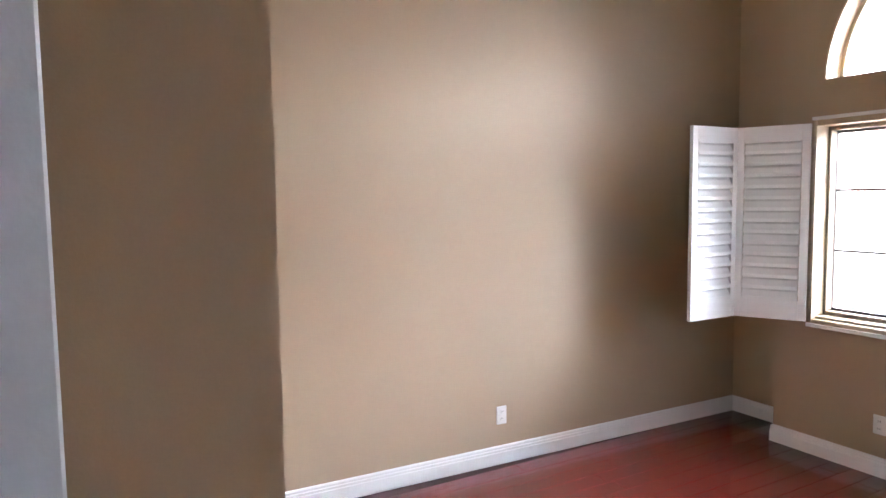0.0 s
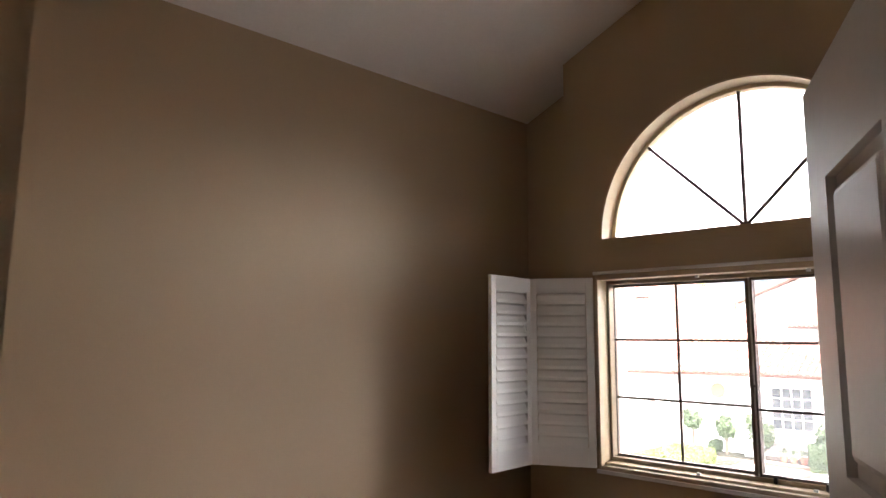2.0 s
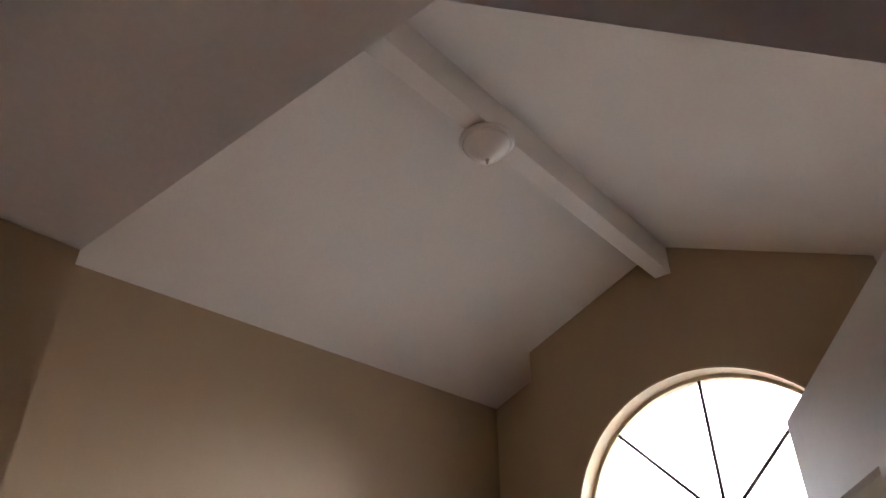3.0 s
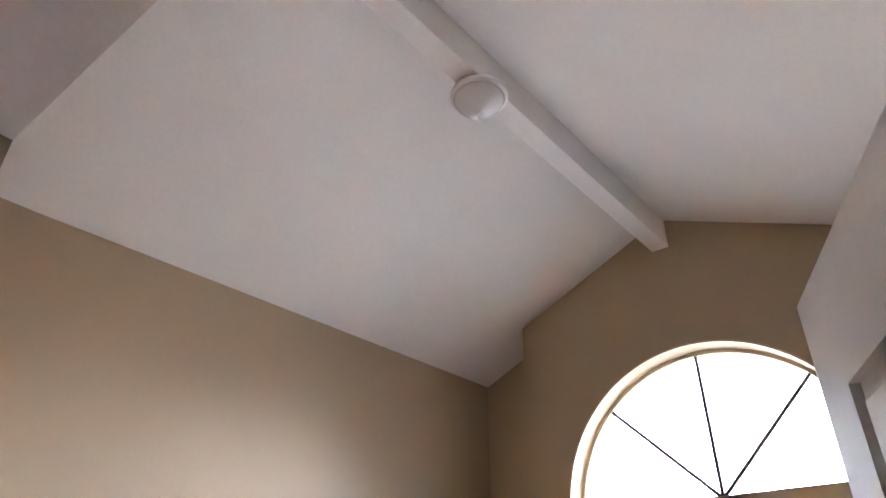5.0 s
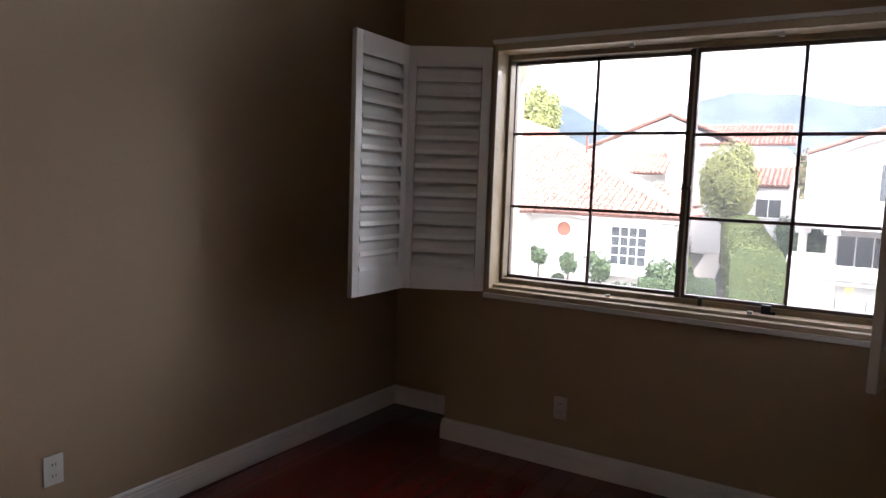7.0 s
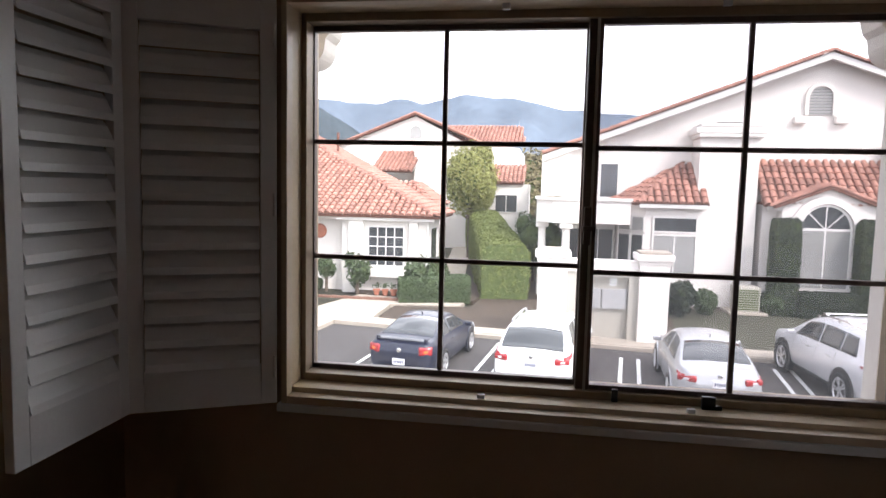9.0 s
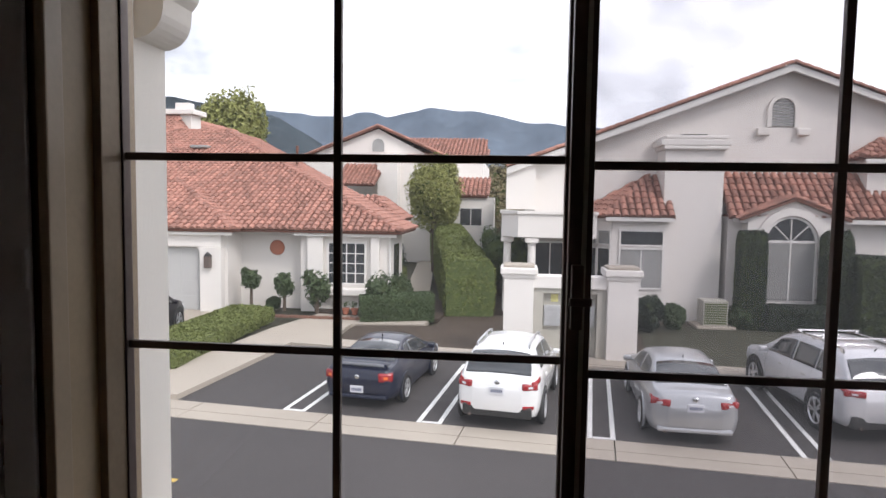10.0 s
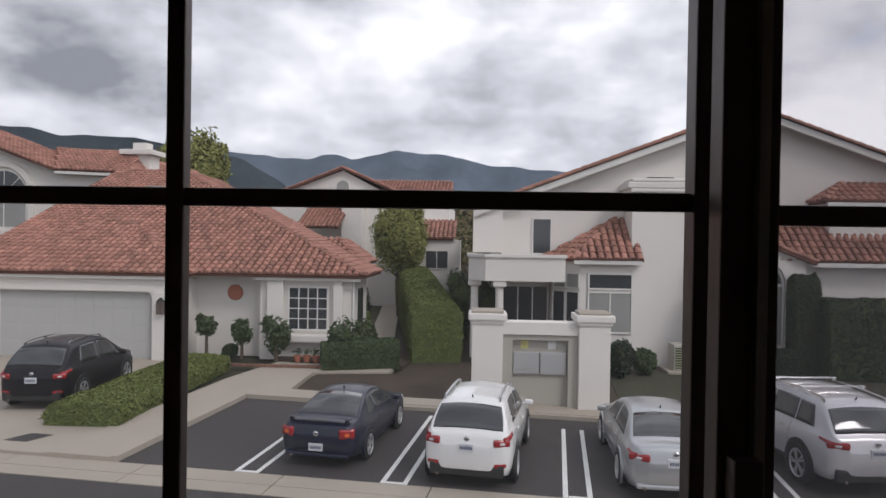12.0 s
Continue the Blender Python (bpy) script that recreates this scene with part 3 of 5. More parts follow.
bm = bmesh.new()
bmesh.ops.create_grid(bm, x_segments=24, y_segments=24, size=2600)
for v in bm.verts:
    v.co.z = G - 0.06
setting("ground", bm, M_LAWN, "dull green ground reaching to the hills", "ground")
slab("road", [(-70, -6), (70, -6), (70, 10.95), (-70, 10.95)], G - 0.05, G - 0.01, M_ASPHALT, "dark grey asphalt street", "road")
slab("road_line", [(-40, 8.1), (-6.6, 8.1), (-6.6, 8.22), (-40, 8.22)], G - 0.012, G - 0.006, M_YELLOW, "faded yellow painted road line", "road marking")
slab("car_park", [(-9.25, 12.0), (26, 12.0), (26, 17.25), (-9.25, 17.9)], G - 0.05, G, M_ASPHALT, "dark asphalt parking bay", "car park")
gut = thing("gutter_strip", "pale concrete gutter slabs along the street", "gutter", OUT, kind="structure")
for k in range(24):
    u = -36 + k * 3.05
    part("slab", box(u + 0.012, u + 3.038, 10.952, 11.42, G - 0.05, G + 0.004, 0.006), M_CONC, gut)
    part("slab", box(u + 0.012, u + 3.038, 11.435, 11.998, G - 0.05, G + 0.008, 0.006), M_CONC, gut)
slab("pavement_left", [(-11.0, 12.0), (-9.4, 12.0), (-9.4, 18.05), (-4.6, 17.7), (-4.6, 18.7), (-8.3, 19.0), (-8.6, 21.6), (-6.0, 22.3), (-6.0, 23.3), (-10.6, 23.3), (-11.0, 20)], G - 0.05, G + 0.10, M_CONC, "pale concrete pavement beside the parking bay", "pavement")
slab("pavement_front", [(-4.6, 17.62), (26, 17.42), (26, 18.5), (-4.6, 18.7)], G - 0.05, G + 0.11, M_CONC, "pale concrete pavement in front of the garden", "pavement")
slab("kerb_side", [(-9.4, 12.0), (-9.25, 12.0), (-9.25, 17.9), (-9.4, 18.05)], G - 0.05, G + 0.13, M_CONC, "raised concrete kerb", "kerb")
slab("kerb_front", [(-9.25, 17.9), (26, 17.25), (26, 17.42), (-9.25, 18.05)], G - 0.05, G + 0.13, M_CONC, "raised concrete kerb", "kerb")
slab("driveway", [(-30, 12.0), (-13.3, 12.0), (-13.3, 14.5), (-15.6, 26.5), (-30, 26.5)], G - 0.05, G + 0.06, M_CONC, "pale concrete garage driveway", "driveway")
slab("driveway_apron", [(-13.3, 12.0), (-11.0, 12.0), (-11.0, 14.3), (-13.3, 14.3)], G - 0.05, G + 0.07, M_CONC, "pale concrete apron", "driveway")
slab("drain_grate", [(-12.6, 12.6), (-12.0, 12.6), (-11.8, 13.2), (-12.4, 13.2)], G + 0.06, G + 0.078, M_ASPHALT, "dark iron drain grate", "drain")
slab("garden_bed", [(-8.1, 18.9), (26, 18.5), (26, 40), (-6.0, 40), (-5.6, 22.3), (-8.4, 21.5)], G - 0.05, G + 0.07, M_SOIL, "brown mulched garden bed", "garden bed")
slab("garden_bed_house", [(-10.6, 23.35), (-5.7, 23.35), (-5.7, 28), (-14, 28)], G - 0.05, G + 0.14, M_SOIL, "mulched bed edged against the house", "garden bed")
slab("lawn", [(1.8, 18.6), (26, 18.45), (26, 25), (1.8, 25)], G - 0.05, G + 0.09, M_LAWN, "sparse dull green lawn", "lawn")
pth = thing("garden_path", "pale concrete path between hedges", "path", kind="structure")
for k in range(9):
    y = 24.6 + k * 2.7
    x = -3.95 - (y - 24) * 0.1
    part("slab", box(-0.62, 0.62, 0.012, 2.70, G, G + 0.12, 0.006, pose(x, y, 0, 0, 0, 5.71)), M_CONC, pth)
for k, (x, y0, y1) in enumerate(((-6.55, 11.9, 17.4), (-6.11, 11.9, 17.4), (-3.45, 11.75, 17.2), (-3.0, 11.75, 17.2), (0.12, 11.65, 16.7), (0.58, 11.65, 16.7), (4.08, 11.9, 16.9), (4.5, 11.9, 16.9), (8.2, 11.9, 16.9), (8.65, 11.9, 16.9))):
    b = box(x - 0.05, x + 0.05, max(y0, 12.02), y1, G - 0.002, G + 0.005)
    for v in b.verts:
        v.co = OUT @ v.co
    tagged(mesh_object("stall_line", b, M_LINE), "worn white painted stall line on asphalt", "stall line", "stall lines", "structure")
for x in (-6.33, -3.22, 0.35):
    b = box(x - 0.17, x + 0.17, 12.02, 12.12, G - 0.002, G + 0.0052)
    for v in b.verts:
        v.co = OUT @ v.co
    tagged(mesh_object("stall_line_end", b, M_LINE), "worn white painted end of a double stall line", "stall line", "stall lines", "structure")


# ---- cars ----
CAR_RING = ((0, 0), (0.80, 0), (0.93, 0.05), (0.975, 0.22), (1.0, 0.48), (0.992, 0.70), (0.965, 0.88), (0.94, 0.96), (0.915, 1.0))
CAR_TOP = ((0.35, 1.0), (0.70, 1.0), (0.86, 0.97), (0.955, 0.90), (0.995, 0.70), (1.02, 0.35), (1.03, 0.0))
RINGS = len(CAR_RING) + len(CAR_TOP)


class CarShape:
    """The skin of a car: a point for any station y along it and ring position j from the sill to the roof's middle."""

    def __init__(self, L, W, H, style):
        self.L, self.w, self.style, self.H = L, W / 2, style, H
        self.grid = np.linspace(0, 1, 401)
        self.top = self.curve(style["top"])
        self.belt = self.curve(style["belt"])
        self.low = self.curve(style["low"])
        self.plan = self.curve(((0, 0.50), (0.004, 0.66), (0.012, 0.80), (0.03, 0.91), (0.07, 0.965), (0.16, 0.99), (0.5, 1.0), (0.8, 0.99), (0.92, 0.94), (0.97, 0.84), (0.99, 0.68), (1, 0.5)))

    def curve(self, keys):
        v = np.interp(self.grid, [k[0] for k in keys], [k[1] for k in keys])
        p = np.concatenate((np.full(3, v[0]), v, np.full(3, v[-1])))
        return np.convolve(p, np.full(7, 1 / 7), "valid")

    def at(self, y, j, s=1):
        f = min(max(y / self.L, 0), 1)
        zt, zb, zl, pl = (float(np.interp(f, self.grid, a)) for a in (self.top, self.belt, self.low, self.plan))
        zb = min(zb, zt - 0.012)
        w = self.w * pl
        h = zt - zb
        full = self.H - zb
        lean = (0.915 - self.style["roofw"]) * min(1, h / max(full, 0.1))
        pts = half_section(w, zl, zb, h, lean)
        j = min(max(j, 0), RINGS - 1)
        i = min(int(j), RINGS - 2)
        a, b = pts[i], pts[i + 1]
        return Vector((s * (a[0] + (b[0] - a[0]) * (j - i)), f * self.L, a[1] + (b[1] - a[1]) * (j - i)))

    def body(self):
        bm = bmesh.new()
        ys = [self.L * (0.5 - 0.5 * math.cos(math.pi * k / 72)) for k in range(73)]
        rows = []
        for y in ys:
            right = [bm.verts.new(self.at(y, j)) for j in range(RINGS)]
            left = [bm.verts.new(self.at(y, j, -1)) for j in range(RINGS - 2, 0, -1)]
            rows.append(right + left)
        n = len(rows[0])
        for a, b in zip(rows, rows[1:]):
            for k in range(n):
                bm.faces.new((a[k], a[(k + 1) % n], b[(k + 1) % n], b[k]))
        bm.faces.new(rows[0]), bm.faces.new(rows[-1][::-1])
        return bm

    def patch(self, lower, upper, s=1, lift=0.007, nu=10, nv=5, across=False):
        """A thin shell on the skin between two edges, each ((y, j) start, (y, j) end); across mirrors it over the middle."""
        def spot(u, v):
            a = [lower[0][k] + (lower[1][k] - lower[0][k]) * u for k in (0, 1)]
            b = [upper[0][k] + (upper[1][k] - upper[0][k]) * u for k in (0, 1)]
            return a[0] + (b[0] - a[0]) * v, a[1] + (b[1] - a[1]) * v

        def point(u, v, side):
            return self.at(*spot(u, v), side)
        cols = [(u / nu, s) for u in range(nu + 1)]
        if across:
            cols = [(u / nu, -1) for u in range(nu + 1)] + [(u / nu, 1) for u in range(nu - 1, -1, -1)]
        P = [[point(u, v / nv, side) for v in range(nv + 1)] for u, side in cols]
        m = len(P)
        mid = Vector((0, self.L / 2, 0.7))
        outer, inner = [], []
        bm = bmesh.new()
        for a in range(m):
            ra, rb = [], []
            for b in range(nv + 1):
                du = P[min(a + 1, m - 1)][b] - P[max(a - 1, 0)][b]
                dv = P[a][min(b + 1, nv)] - P[a][max(b - 1, 0)]
                n = du.cross(dv)
                n = n.normalized() if n.length > 1e-9 else Vector((0, 0, 1))
                if n.dot(P[a][b] - mid) < 0:
                    n = -n
                ra.append(bm.verts.new(P[a][b] + n * lift)), rb.append(bm.verts.new(P[a][b] - n * 0.012))
            outer.append(ra), inner.append(rb)
        for a in range(m - 1):
            for b in range(nv):
                bm.faces.new((outer[a][b], outer[a + 1][b], outer[a + 1][b + 1], outer[a][b + 1]))
                bm.faces.new((inner[a][b], inner[a][b + 1], inner[a + 1][b + 1], inner[a + 1][b]))
            for b in (0, nv):
                bm.faces.new((outer[a][b], inner[a][b], inner[a + 1][b], outer[a + 1][b]))
        for a in (0, m - 1):
            for b in range(nv):
                bm.faces.new((outer[a][b], outer[a][b + 1], inner[a][b + 1], inner[a][b]))
        return bm


def half_section(w, zl, zb, h, lean):
    """The half section at one station: sill, flank, belt, then side glass and roof."""
    low = [(w * a, zl + (zb - zl) * b) for a, b in CAR_RING]
    hi = []
    for t, xf in CAR_TOP:
        side = w * (0.905 - lean * min(1.0, t))
        hi.append((side * xf, zb + h * t + (0.012 if t > 1 else 0)))
    return low + hi


def wheel(car, x, y, r, side, spokes=5):
    rot = pose(x, y, r, 0, 90 * side, 0)
    ty = lathe([(r * 0.66, -0.10), (r * 0.93, -0.105), (r, -0.07), (r, 0.07), (r * 0.93, 0.105), (r * 0.70, 0.10), (r * 0.68, 0.03)], 32)
    w = part("wheel", ty, M_TYRE, car, "", True)
    w.matrix_basis = rot
    rim = lathe([(r * 0.60, 0.035), (r * 0.71, 0.04), (r * 0.72, 0.102), (r * 0.69, 0.108), (r * 0.63, 0.085), (r * 0.61, 0.05)], 32)
    for k in range(spokes):
        for d in (-0.16, 0.16):
            add_box(rim, -0.016, 0.016, 0.03, r * 0.66, 0.055, 0.098, 0.005, Matrix.Rotation(2 * math.pi * k / spokes + d, 4, "Z"))
    add_cyl(rim, 0.06, 0.05, 0.05, pose(0, 0, 0.08), 14)
    part("rim", rim, M_RIM, w, "spoked alloy rim")
    part("brake_disc", add_cyl(bmesh.new(), r * 0.60, r * 0.60, 0.01, pose(0, 0, 0.03), 24), M_BLACK, w)


def car(name, label, m, paint, L, W, H, style, rails="", spoiler=False, group="parked cars"):
    """A car with its rear at y=0 heading to +y; style gives its outline and openings."""
    c = thing(name, label, "car", m, group)
    sh = CarShape(L, W, H, style)
    w, r = W / 2, style["r"]
    ya, yb = style["axle"][0] * L, style["axle"][1] * L
    part("body", sh.body(), paint, c, "", True)
    g0 = len(CAR_RING) - 1
    r0, r1 = (f * L for f in style["rear_glass"])
    part("rear_window", sh.patch(((r0, g0 + 3.5), (r0, RINGS - 1)), ((r1, g0 + 3.8), (r1, RINGS - 1)), across=True), M_CARGLASS, c, "dark sky-reflecting glass", True)
    f0, f1 = (f * L for f in style["front_glass"])
    part("windscreen", sh.patch(((f0, g0 + 3.6), (f0, RINGS - 1)), ((f1, g0 + 3.6), (f1, RINGS - 1)), across=True), M_CARGLASS, c, "dark sky-reflecting glass", True)
    for s in (-1, 1):
        for nm, lo, up in style["side_glass"]:
            part(nm, sh.patch(((lo[0] * L, g0 + 0.25), (lo[1] * L, g0 + 0.25)), ((up[0] * L, g0 + 2.55), (up[1] * L, g0 + 2.55)), s, 0.006), M_CARGLASS, c, "dark glass", True)
        ym = style["side_glass"][-1][1][1] * L - 0.10
        q = sh.at(ym, g0, s)
        mir = box(-0.10, 0.10, -0.055, 0.055, -0.06, 0.06, 0.035)
        add_box(mir, -0.16 if s > 0 else 0.06, -0.06 if s > 0 else 0.16, -0.03, 0.03, -0.05, -0.02, 0.01)
        mi = part("wing_mirror", mir, paint, c, "", True)
        mi.matrix_basis = pose(q.x + s * 0.13, q.y, q.z + 0.07)
        for yy in style["handles"]:
            h = sh.at(yy * L, g0 - 2.2, s)
            part("door_handle", box(h.x - 0.022, h.x + 0.022, h.y - 0.09, h.y + 0.09, h.z - 0.015, h.z + 0.015, 0.01), M_CHROME if style["bright"] else paint, c)
        for yy in style["seams"]:
            part("door_seam", sh.patch(((yy * L, 2.2), (yy * L + 0.012, 2.2)), ((yy * L, g0), (yy * L + 0.012, g0)), s, 0.003, 1, 8), M_BLACK, c)
        part("sill_trim", sh.patch(((ya + r, 1.2), (yb - r, 1.2)), ((ya + r, 2.5), (yb - r, 2.5)), s, 0.008), M_BLACK if style["clad"] else paint, c, "lower door sill")
        for y in (ya, yb):
            # black disc on the uncut flank paints the shade of the wheel well
            a = add_cyl(bmesh.new(), r * 1.15, r * 1.15, 0.05, pose(s * (w - 0.022), y, r * 1.03, 0, 90), 32)
            part("wheel_well_shade", a, M_BLACK, c, "black disc for the shaded wheel opening")
            lip = lathe([(r * 1.15, -0.03), (r * 1.24, -0.03), (r * 1.23, 0.012), (r * 1.15, 0.014)], 32)
            bmesh.ops.delete(lip, geom=[v for v in lip.verts if v.co.x > r * 0.72], context="VERTS")
            lp = part("arch_lip", lip, M_BLACK if style["clad"] else paint, c, "wheel arch edge")
            lp.matrix_basis = pose(s * (w - 0.008), y, r * 1.03) @ (Matrix.Rotation(radians(90), 4, "Y") if s > 0 else Matrix.Rotation(radians(180), 4, "Z") @ Matrix.Rotation(radians(90), 4, "Y"))
            wheel(c, s * (w - 0.080), y, r, s, style["spokes"])
        (y0, j0), (y1, j1) = style["lamp"]
        z0, z1, hw = style["lamp_face"]
        bm = box(-hw, hw, -0.045, 0.06, z0, z1, min(0.05, (z1 - z0) * 0.3), pose(s * (w * 0.86 - hw * 0.62), 0.05 + hw * 0.22, 0, 0, 0, s * 26))
        tl = part("tail_light", bm, M_RED, c, "red tail light", True)
        part("side_lens", sh.patch(((y0 + 0.06, j0 + 0.5), (y1, j0 + 1.0)), ((y0 + 0.06, j1), (y1, j1)), s, 0.014), M_RED, tl, "", True)
        part("lens", box(-hw * 0.30, hw * 0.30, -0.052, 0.0, z0 + (z1 - z0) * 0.3, z0 + (z1 - z0) * 0.62, 0.012, pose(s * (w * 0.86 - hw * 0.62), 0.05 + hw * 0.22, 0, 0, 0, s * 26)), M_ORANGE if spoiler else M_PLATEW, tl)
        if style["reflector"]:
            part("bumper_reflector", box(-0.12, 0.12, -0.02, 0.03, 0.475, 0.545, 0.015, pose(s * w * 0.72, 0.045, 0, 0, 0, s * 18)), M_RED, c, "red bumper reflector")
        part("headlight", sh.patch(((L - 0.34, g0 - 3.4), (L - 0.05, g0 - 3.2)), ((L - 0.5, g0 - 1.2), (L - 0.08, g0 - 1.4)), s, 0.012), M_PLATEW, c, "clear headlight", True)
        if rails:
            pts = [sh.at(f * L, g0 + 4.1, s) for f in np.linspace(style["rail"][0], style["rail"][1], 14)]
            bm = bmesh.new()
            for a, b in zip(pts, pts[1:]):
                d = b - a
                add_box(bm, -0.017, 0.017, -0.004, d.length + 0.004, 0.045, 0.075, m=Matrix.Translation(a) @ d.to_track_quat("Y", "Z").to_matrix().to_4x4())
            for q in (pts[0], pts[7], pts[-1]):
                add_box(bm, q.x - 0.016, q.x + 0.016, q.y - 0.06, q.y + 0.06, q.z - 0.02, q.z + 0.06, 0.006)
            part("roof_rail", bm, M_CHROME if rails != "white" else M_SILVER, c, "metal roof rail")
    if rails == "bars":
        for f in (0.30, 0.50):
            q = sh.at(f * L, g0 + 4.1)
            bar = box(-q.x - 0.06, q.x + 0.06, q.y - 0.035, q.y + 0.035, q.z + 0.10, q.z + 0.135, 0.012)
            for s in (-1, 1):
                add_box(bar, s * q.x - 0.04, s * q.x + 0.04, q.y - 0.05, q.y + 0.05, q.z + 0.05, q.z + 0.11, 0.012)
            part("cross_bar", bar, M_CHROME, c, "aluminium roof cross bar")
    z0, z1 = style["bumper"]
    part("rear_bumper_trim", box(-w * 0.80, w * 0.80, 0.005, 0.30, z0, z1, 0.05), M_BLACK if style["clad"] or z1 > 0.45 else paint, c, "lower rear bumper")
    pz, py = style["plate"]
    pl = part("licence_plate", box(-0.155, 0.155, py - 0.016, py + 0.05, pz - 0.078, pz + 0.078, 0.006), M_PLATEW, c, "plate with unreadable characters")
    for k in range(6):
        part("character", box(-0.12 + k * 0.042, -0.092 + k * 0.042, py - 0.020, py - 0.015, pz - 0.035, pz + 0.03), M_INK, pl)
    bz, by = style["badge"]
    part("badge", lathe([(0.02, 0.012), (0.055, 0.010), (0.06, 0)], 16), M_CHROME, c, "plain chrome badge", True).matrix_basis = pose(0, by, bz, 90)
    ex = part("exhaust_tip", lathe([(0.022, 0), (0.032, 0), (0.032, 0.16), (0.022, 0.16)], 16), M_BRONZE, c, "dull metal exhaust tip", True)
    ex.matrix_basis = pose(-w * 0.62, -0.01, style["bumper"][0] + 0.02, -90)
    if spoiler:
        dz = float(np.interp(0.035, sh.grid, sh.top))
        ends = []
        sp = bmesh.new()
        for k in range(13):
            x = w * 0.78 * (k / 6 - 1)
            z = dz + 0.13 - 0.05 * abs(k / 6 - 1) ** 4
            y = 0.07 + 0.10 * abs(k / 6 - 1) ** 2
            ends.append([sp.verts.new(p) for p in ((x, y, z), (x, y + 0.10, z + 0.02), (x, y + 0.20, z + 0.005), (x, y + 0.10, z - 0.015))])
        for a, b in zip(ends, ends[1:]):
            for i in range(4):
                sp.faces.new((a[i], a[(i + 1) % 4], b[(i + 1) % 4], b[i]))
        sp.faces.new(ends[0]), sp.faces.new(ends[-1][::-1])
        for s in (-1, 1):
            add_box(sp, s * w * 0.70 - 0.025, s * w * 0.70 + 0.025, 0.14, 0.27, dz - 0.05, dz + 0.11, 0.01)
        part("spoiler", sp, paint, c, "curved rear spoiler")
    q = sh.at((style["rear_glass"][1] + 0.04) * L, RINGS - 1)
    part("antenna", add_cyl(bmesh.new(), 0.022, 0.006, 0.10, pose(0, q.y, q.z + 0.03, 35), 8), M_BLACK, c)
    return c


COUPE = dict(top=((0, 0.66), (0.004, 0.78), (0.012, 0.88), (0.05, 0.95), (0.12, 0.97), (0.25, 1.17), (0.36, 1.30), (0.46, 1.33), (0.56, 1.28), (0.74, 0.92), (0.80, 0.86), (0.94, 0.74), (0.985, 0.62), (1, 0.48)),
             belt=((0, 0.86), (0.2, 0.90), (0.6, 0.86), (1, 0.72)), low=((0, 0.42), (0.01, 0.30), (0.05, 0.22), (0.1, 0.19), (0.9, 0.19), (0.97, 0.24), (1, 0.36)),
             roofw=0.62, r=0.315, axle=(0.215, 0.785), rear_glass=(0.14, 0.345), front_glass=(0.57, 0.73), handles=(0.40,), seams=(0.37, 0.68), spokes=5, clad=False, bright=False,
             side_glass=(("rear_side_window", (0.25, 0.385), (0.335, 0.385)), ("front_side_window", (0.395, 0.69), (0.395, 0.575))),
             lamp=((0.020, 5.0), (0.20, 7.2)), lamp_face=(0.64, 0.85, 0.17), reflector=False, plate=(0.46, 0.0), badge=(0.74, 0.0), bumper=(0.24, 0.34))
HATCH = dict(top=((0, 0.78), (0.004, 0.95), (0.012, 1.06), (0.03, 1.12), (0.09, 1.40), (0.135, 1.58), (0.18, 1.63), (0.35, 1.66), (0.50, 1.64), (0.60, 1.55), (0.79, 1.05), (0.85, 1.0), (0.96, 0.86), (0.99, 0.72), (1, 0.55)),
             belt=((0, 1.06), (0.1, 1.12), (0.4, 1.04), (0.75, 0.97), (1, 0.84)), low=((0, 0.44), (0.01, 0.32), (0.05, 0.25), (0.9, 0.22), (0.97, 0.26), (1, 0.4)),
             roofw=0.70, r=0.35, axle=(0.19, 0.79), rear_glass=(0.036, 0.125), front_glass=(0.615, 0.77), handles=(0.30, 0.53), seams=(0.235, 0.44, 0.68), spokes=5, clad=True, bright=False,
             side_glass=(("rear_side_window", (0.20, 0.43), (0.25, 0.43)), ("front_side_window", (0.445, 0.73), (0.445, 0.605))),
             lamp=((0.014, 5.2), (0.42, 7.2)), lamp_face=(0.86, 1.01, 0.17), reflector=True, plate=(0.83, 0.0), badge=(0.99, 0.03), bumper=(0.27, 0.52), rail=(0.17, 0.56))
HATCH_TALL = dict(HATCH, top=tuple((f, z * 1.05) for f, z in HATCH["top"]), r=0.37)
SEDAN = dict(top=((0, 0.66), (0.004, 0.84), (0.012, 0.98), (0.03, 1.04), (0.10, 1.07), (0.20, 1.27), (0.29, 1.40), (0.40, 1.46), (0.5, 1.45), (0.58, 1.38), (0.77, 0.98), (0.83, 0.93), (0.96, 0.80), (0.99, 0.66), (1, 0.5)),
             belt=((0, 0.92), (0.15, 0.97), (0.6, 0.93), (1, 0.78)), low=((0, 0.40), (0.01, 0.28), (0.05, 0.22), (0.9, 0.20), (0.97, 0.25), (1, 0.38)),
             roofw=0.66, r=0.33, axle=(0.22, 0.80), rear_glass=(0.115, 0.275), front_glass=(0.595, 0.755), handles=(0.34, 0.55), seams=(0.29, 0.47, 0.70), spokes=5, clad=False, bright=False,
             side_glass=(("rear_side_window", (0.215, 0.455), (0.30, 0.455)), ("front_side_window", (0.47, 0.72), (0.47, 0.59))),
             lamp=((0.012, 5.4), (0.34, 7.3)), lamp_face=(0.76, 0.90, 0.20), reflector=False, plate=(0.76, 0.0), badge=(0.92, 0.02), bumper=(0.25, 0.36))
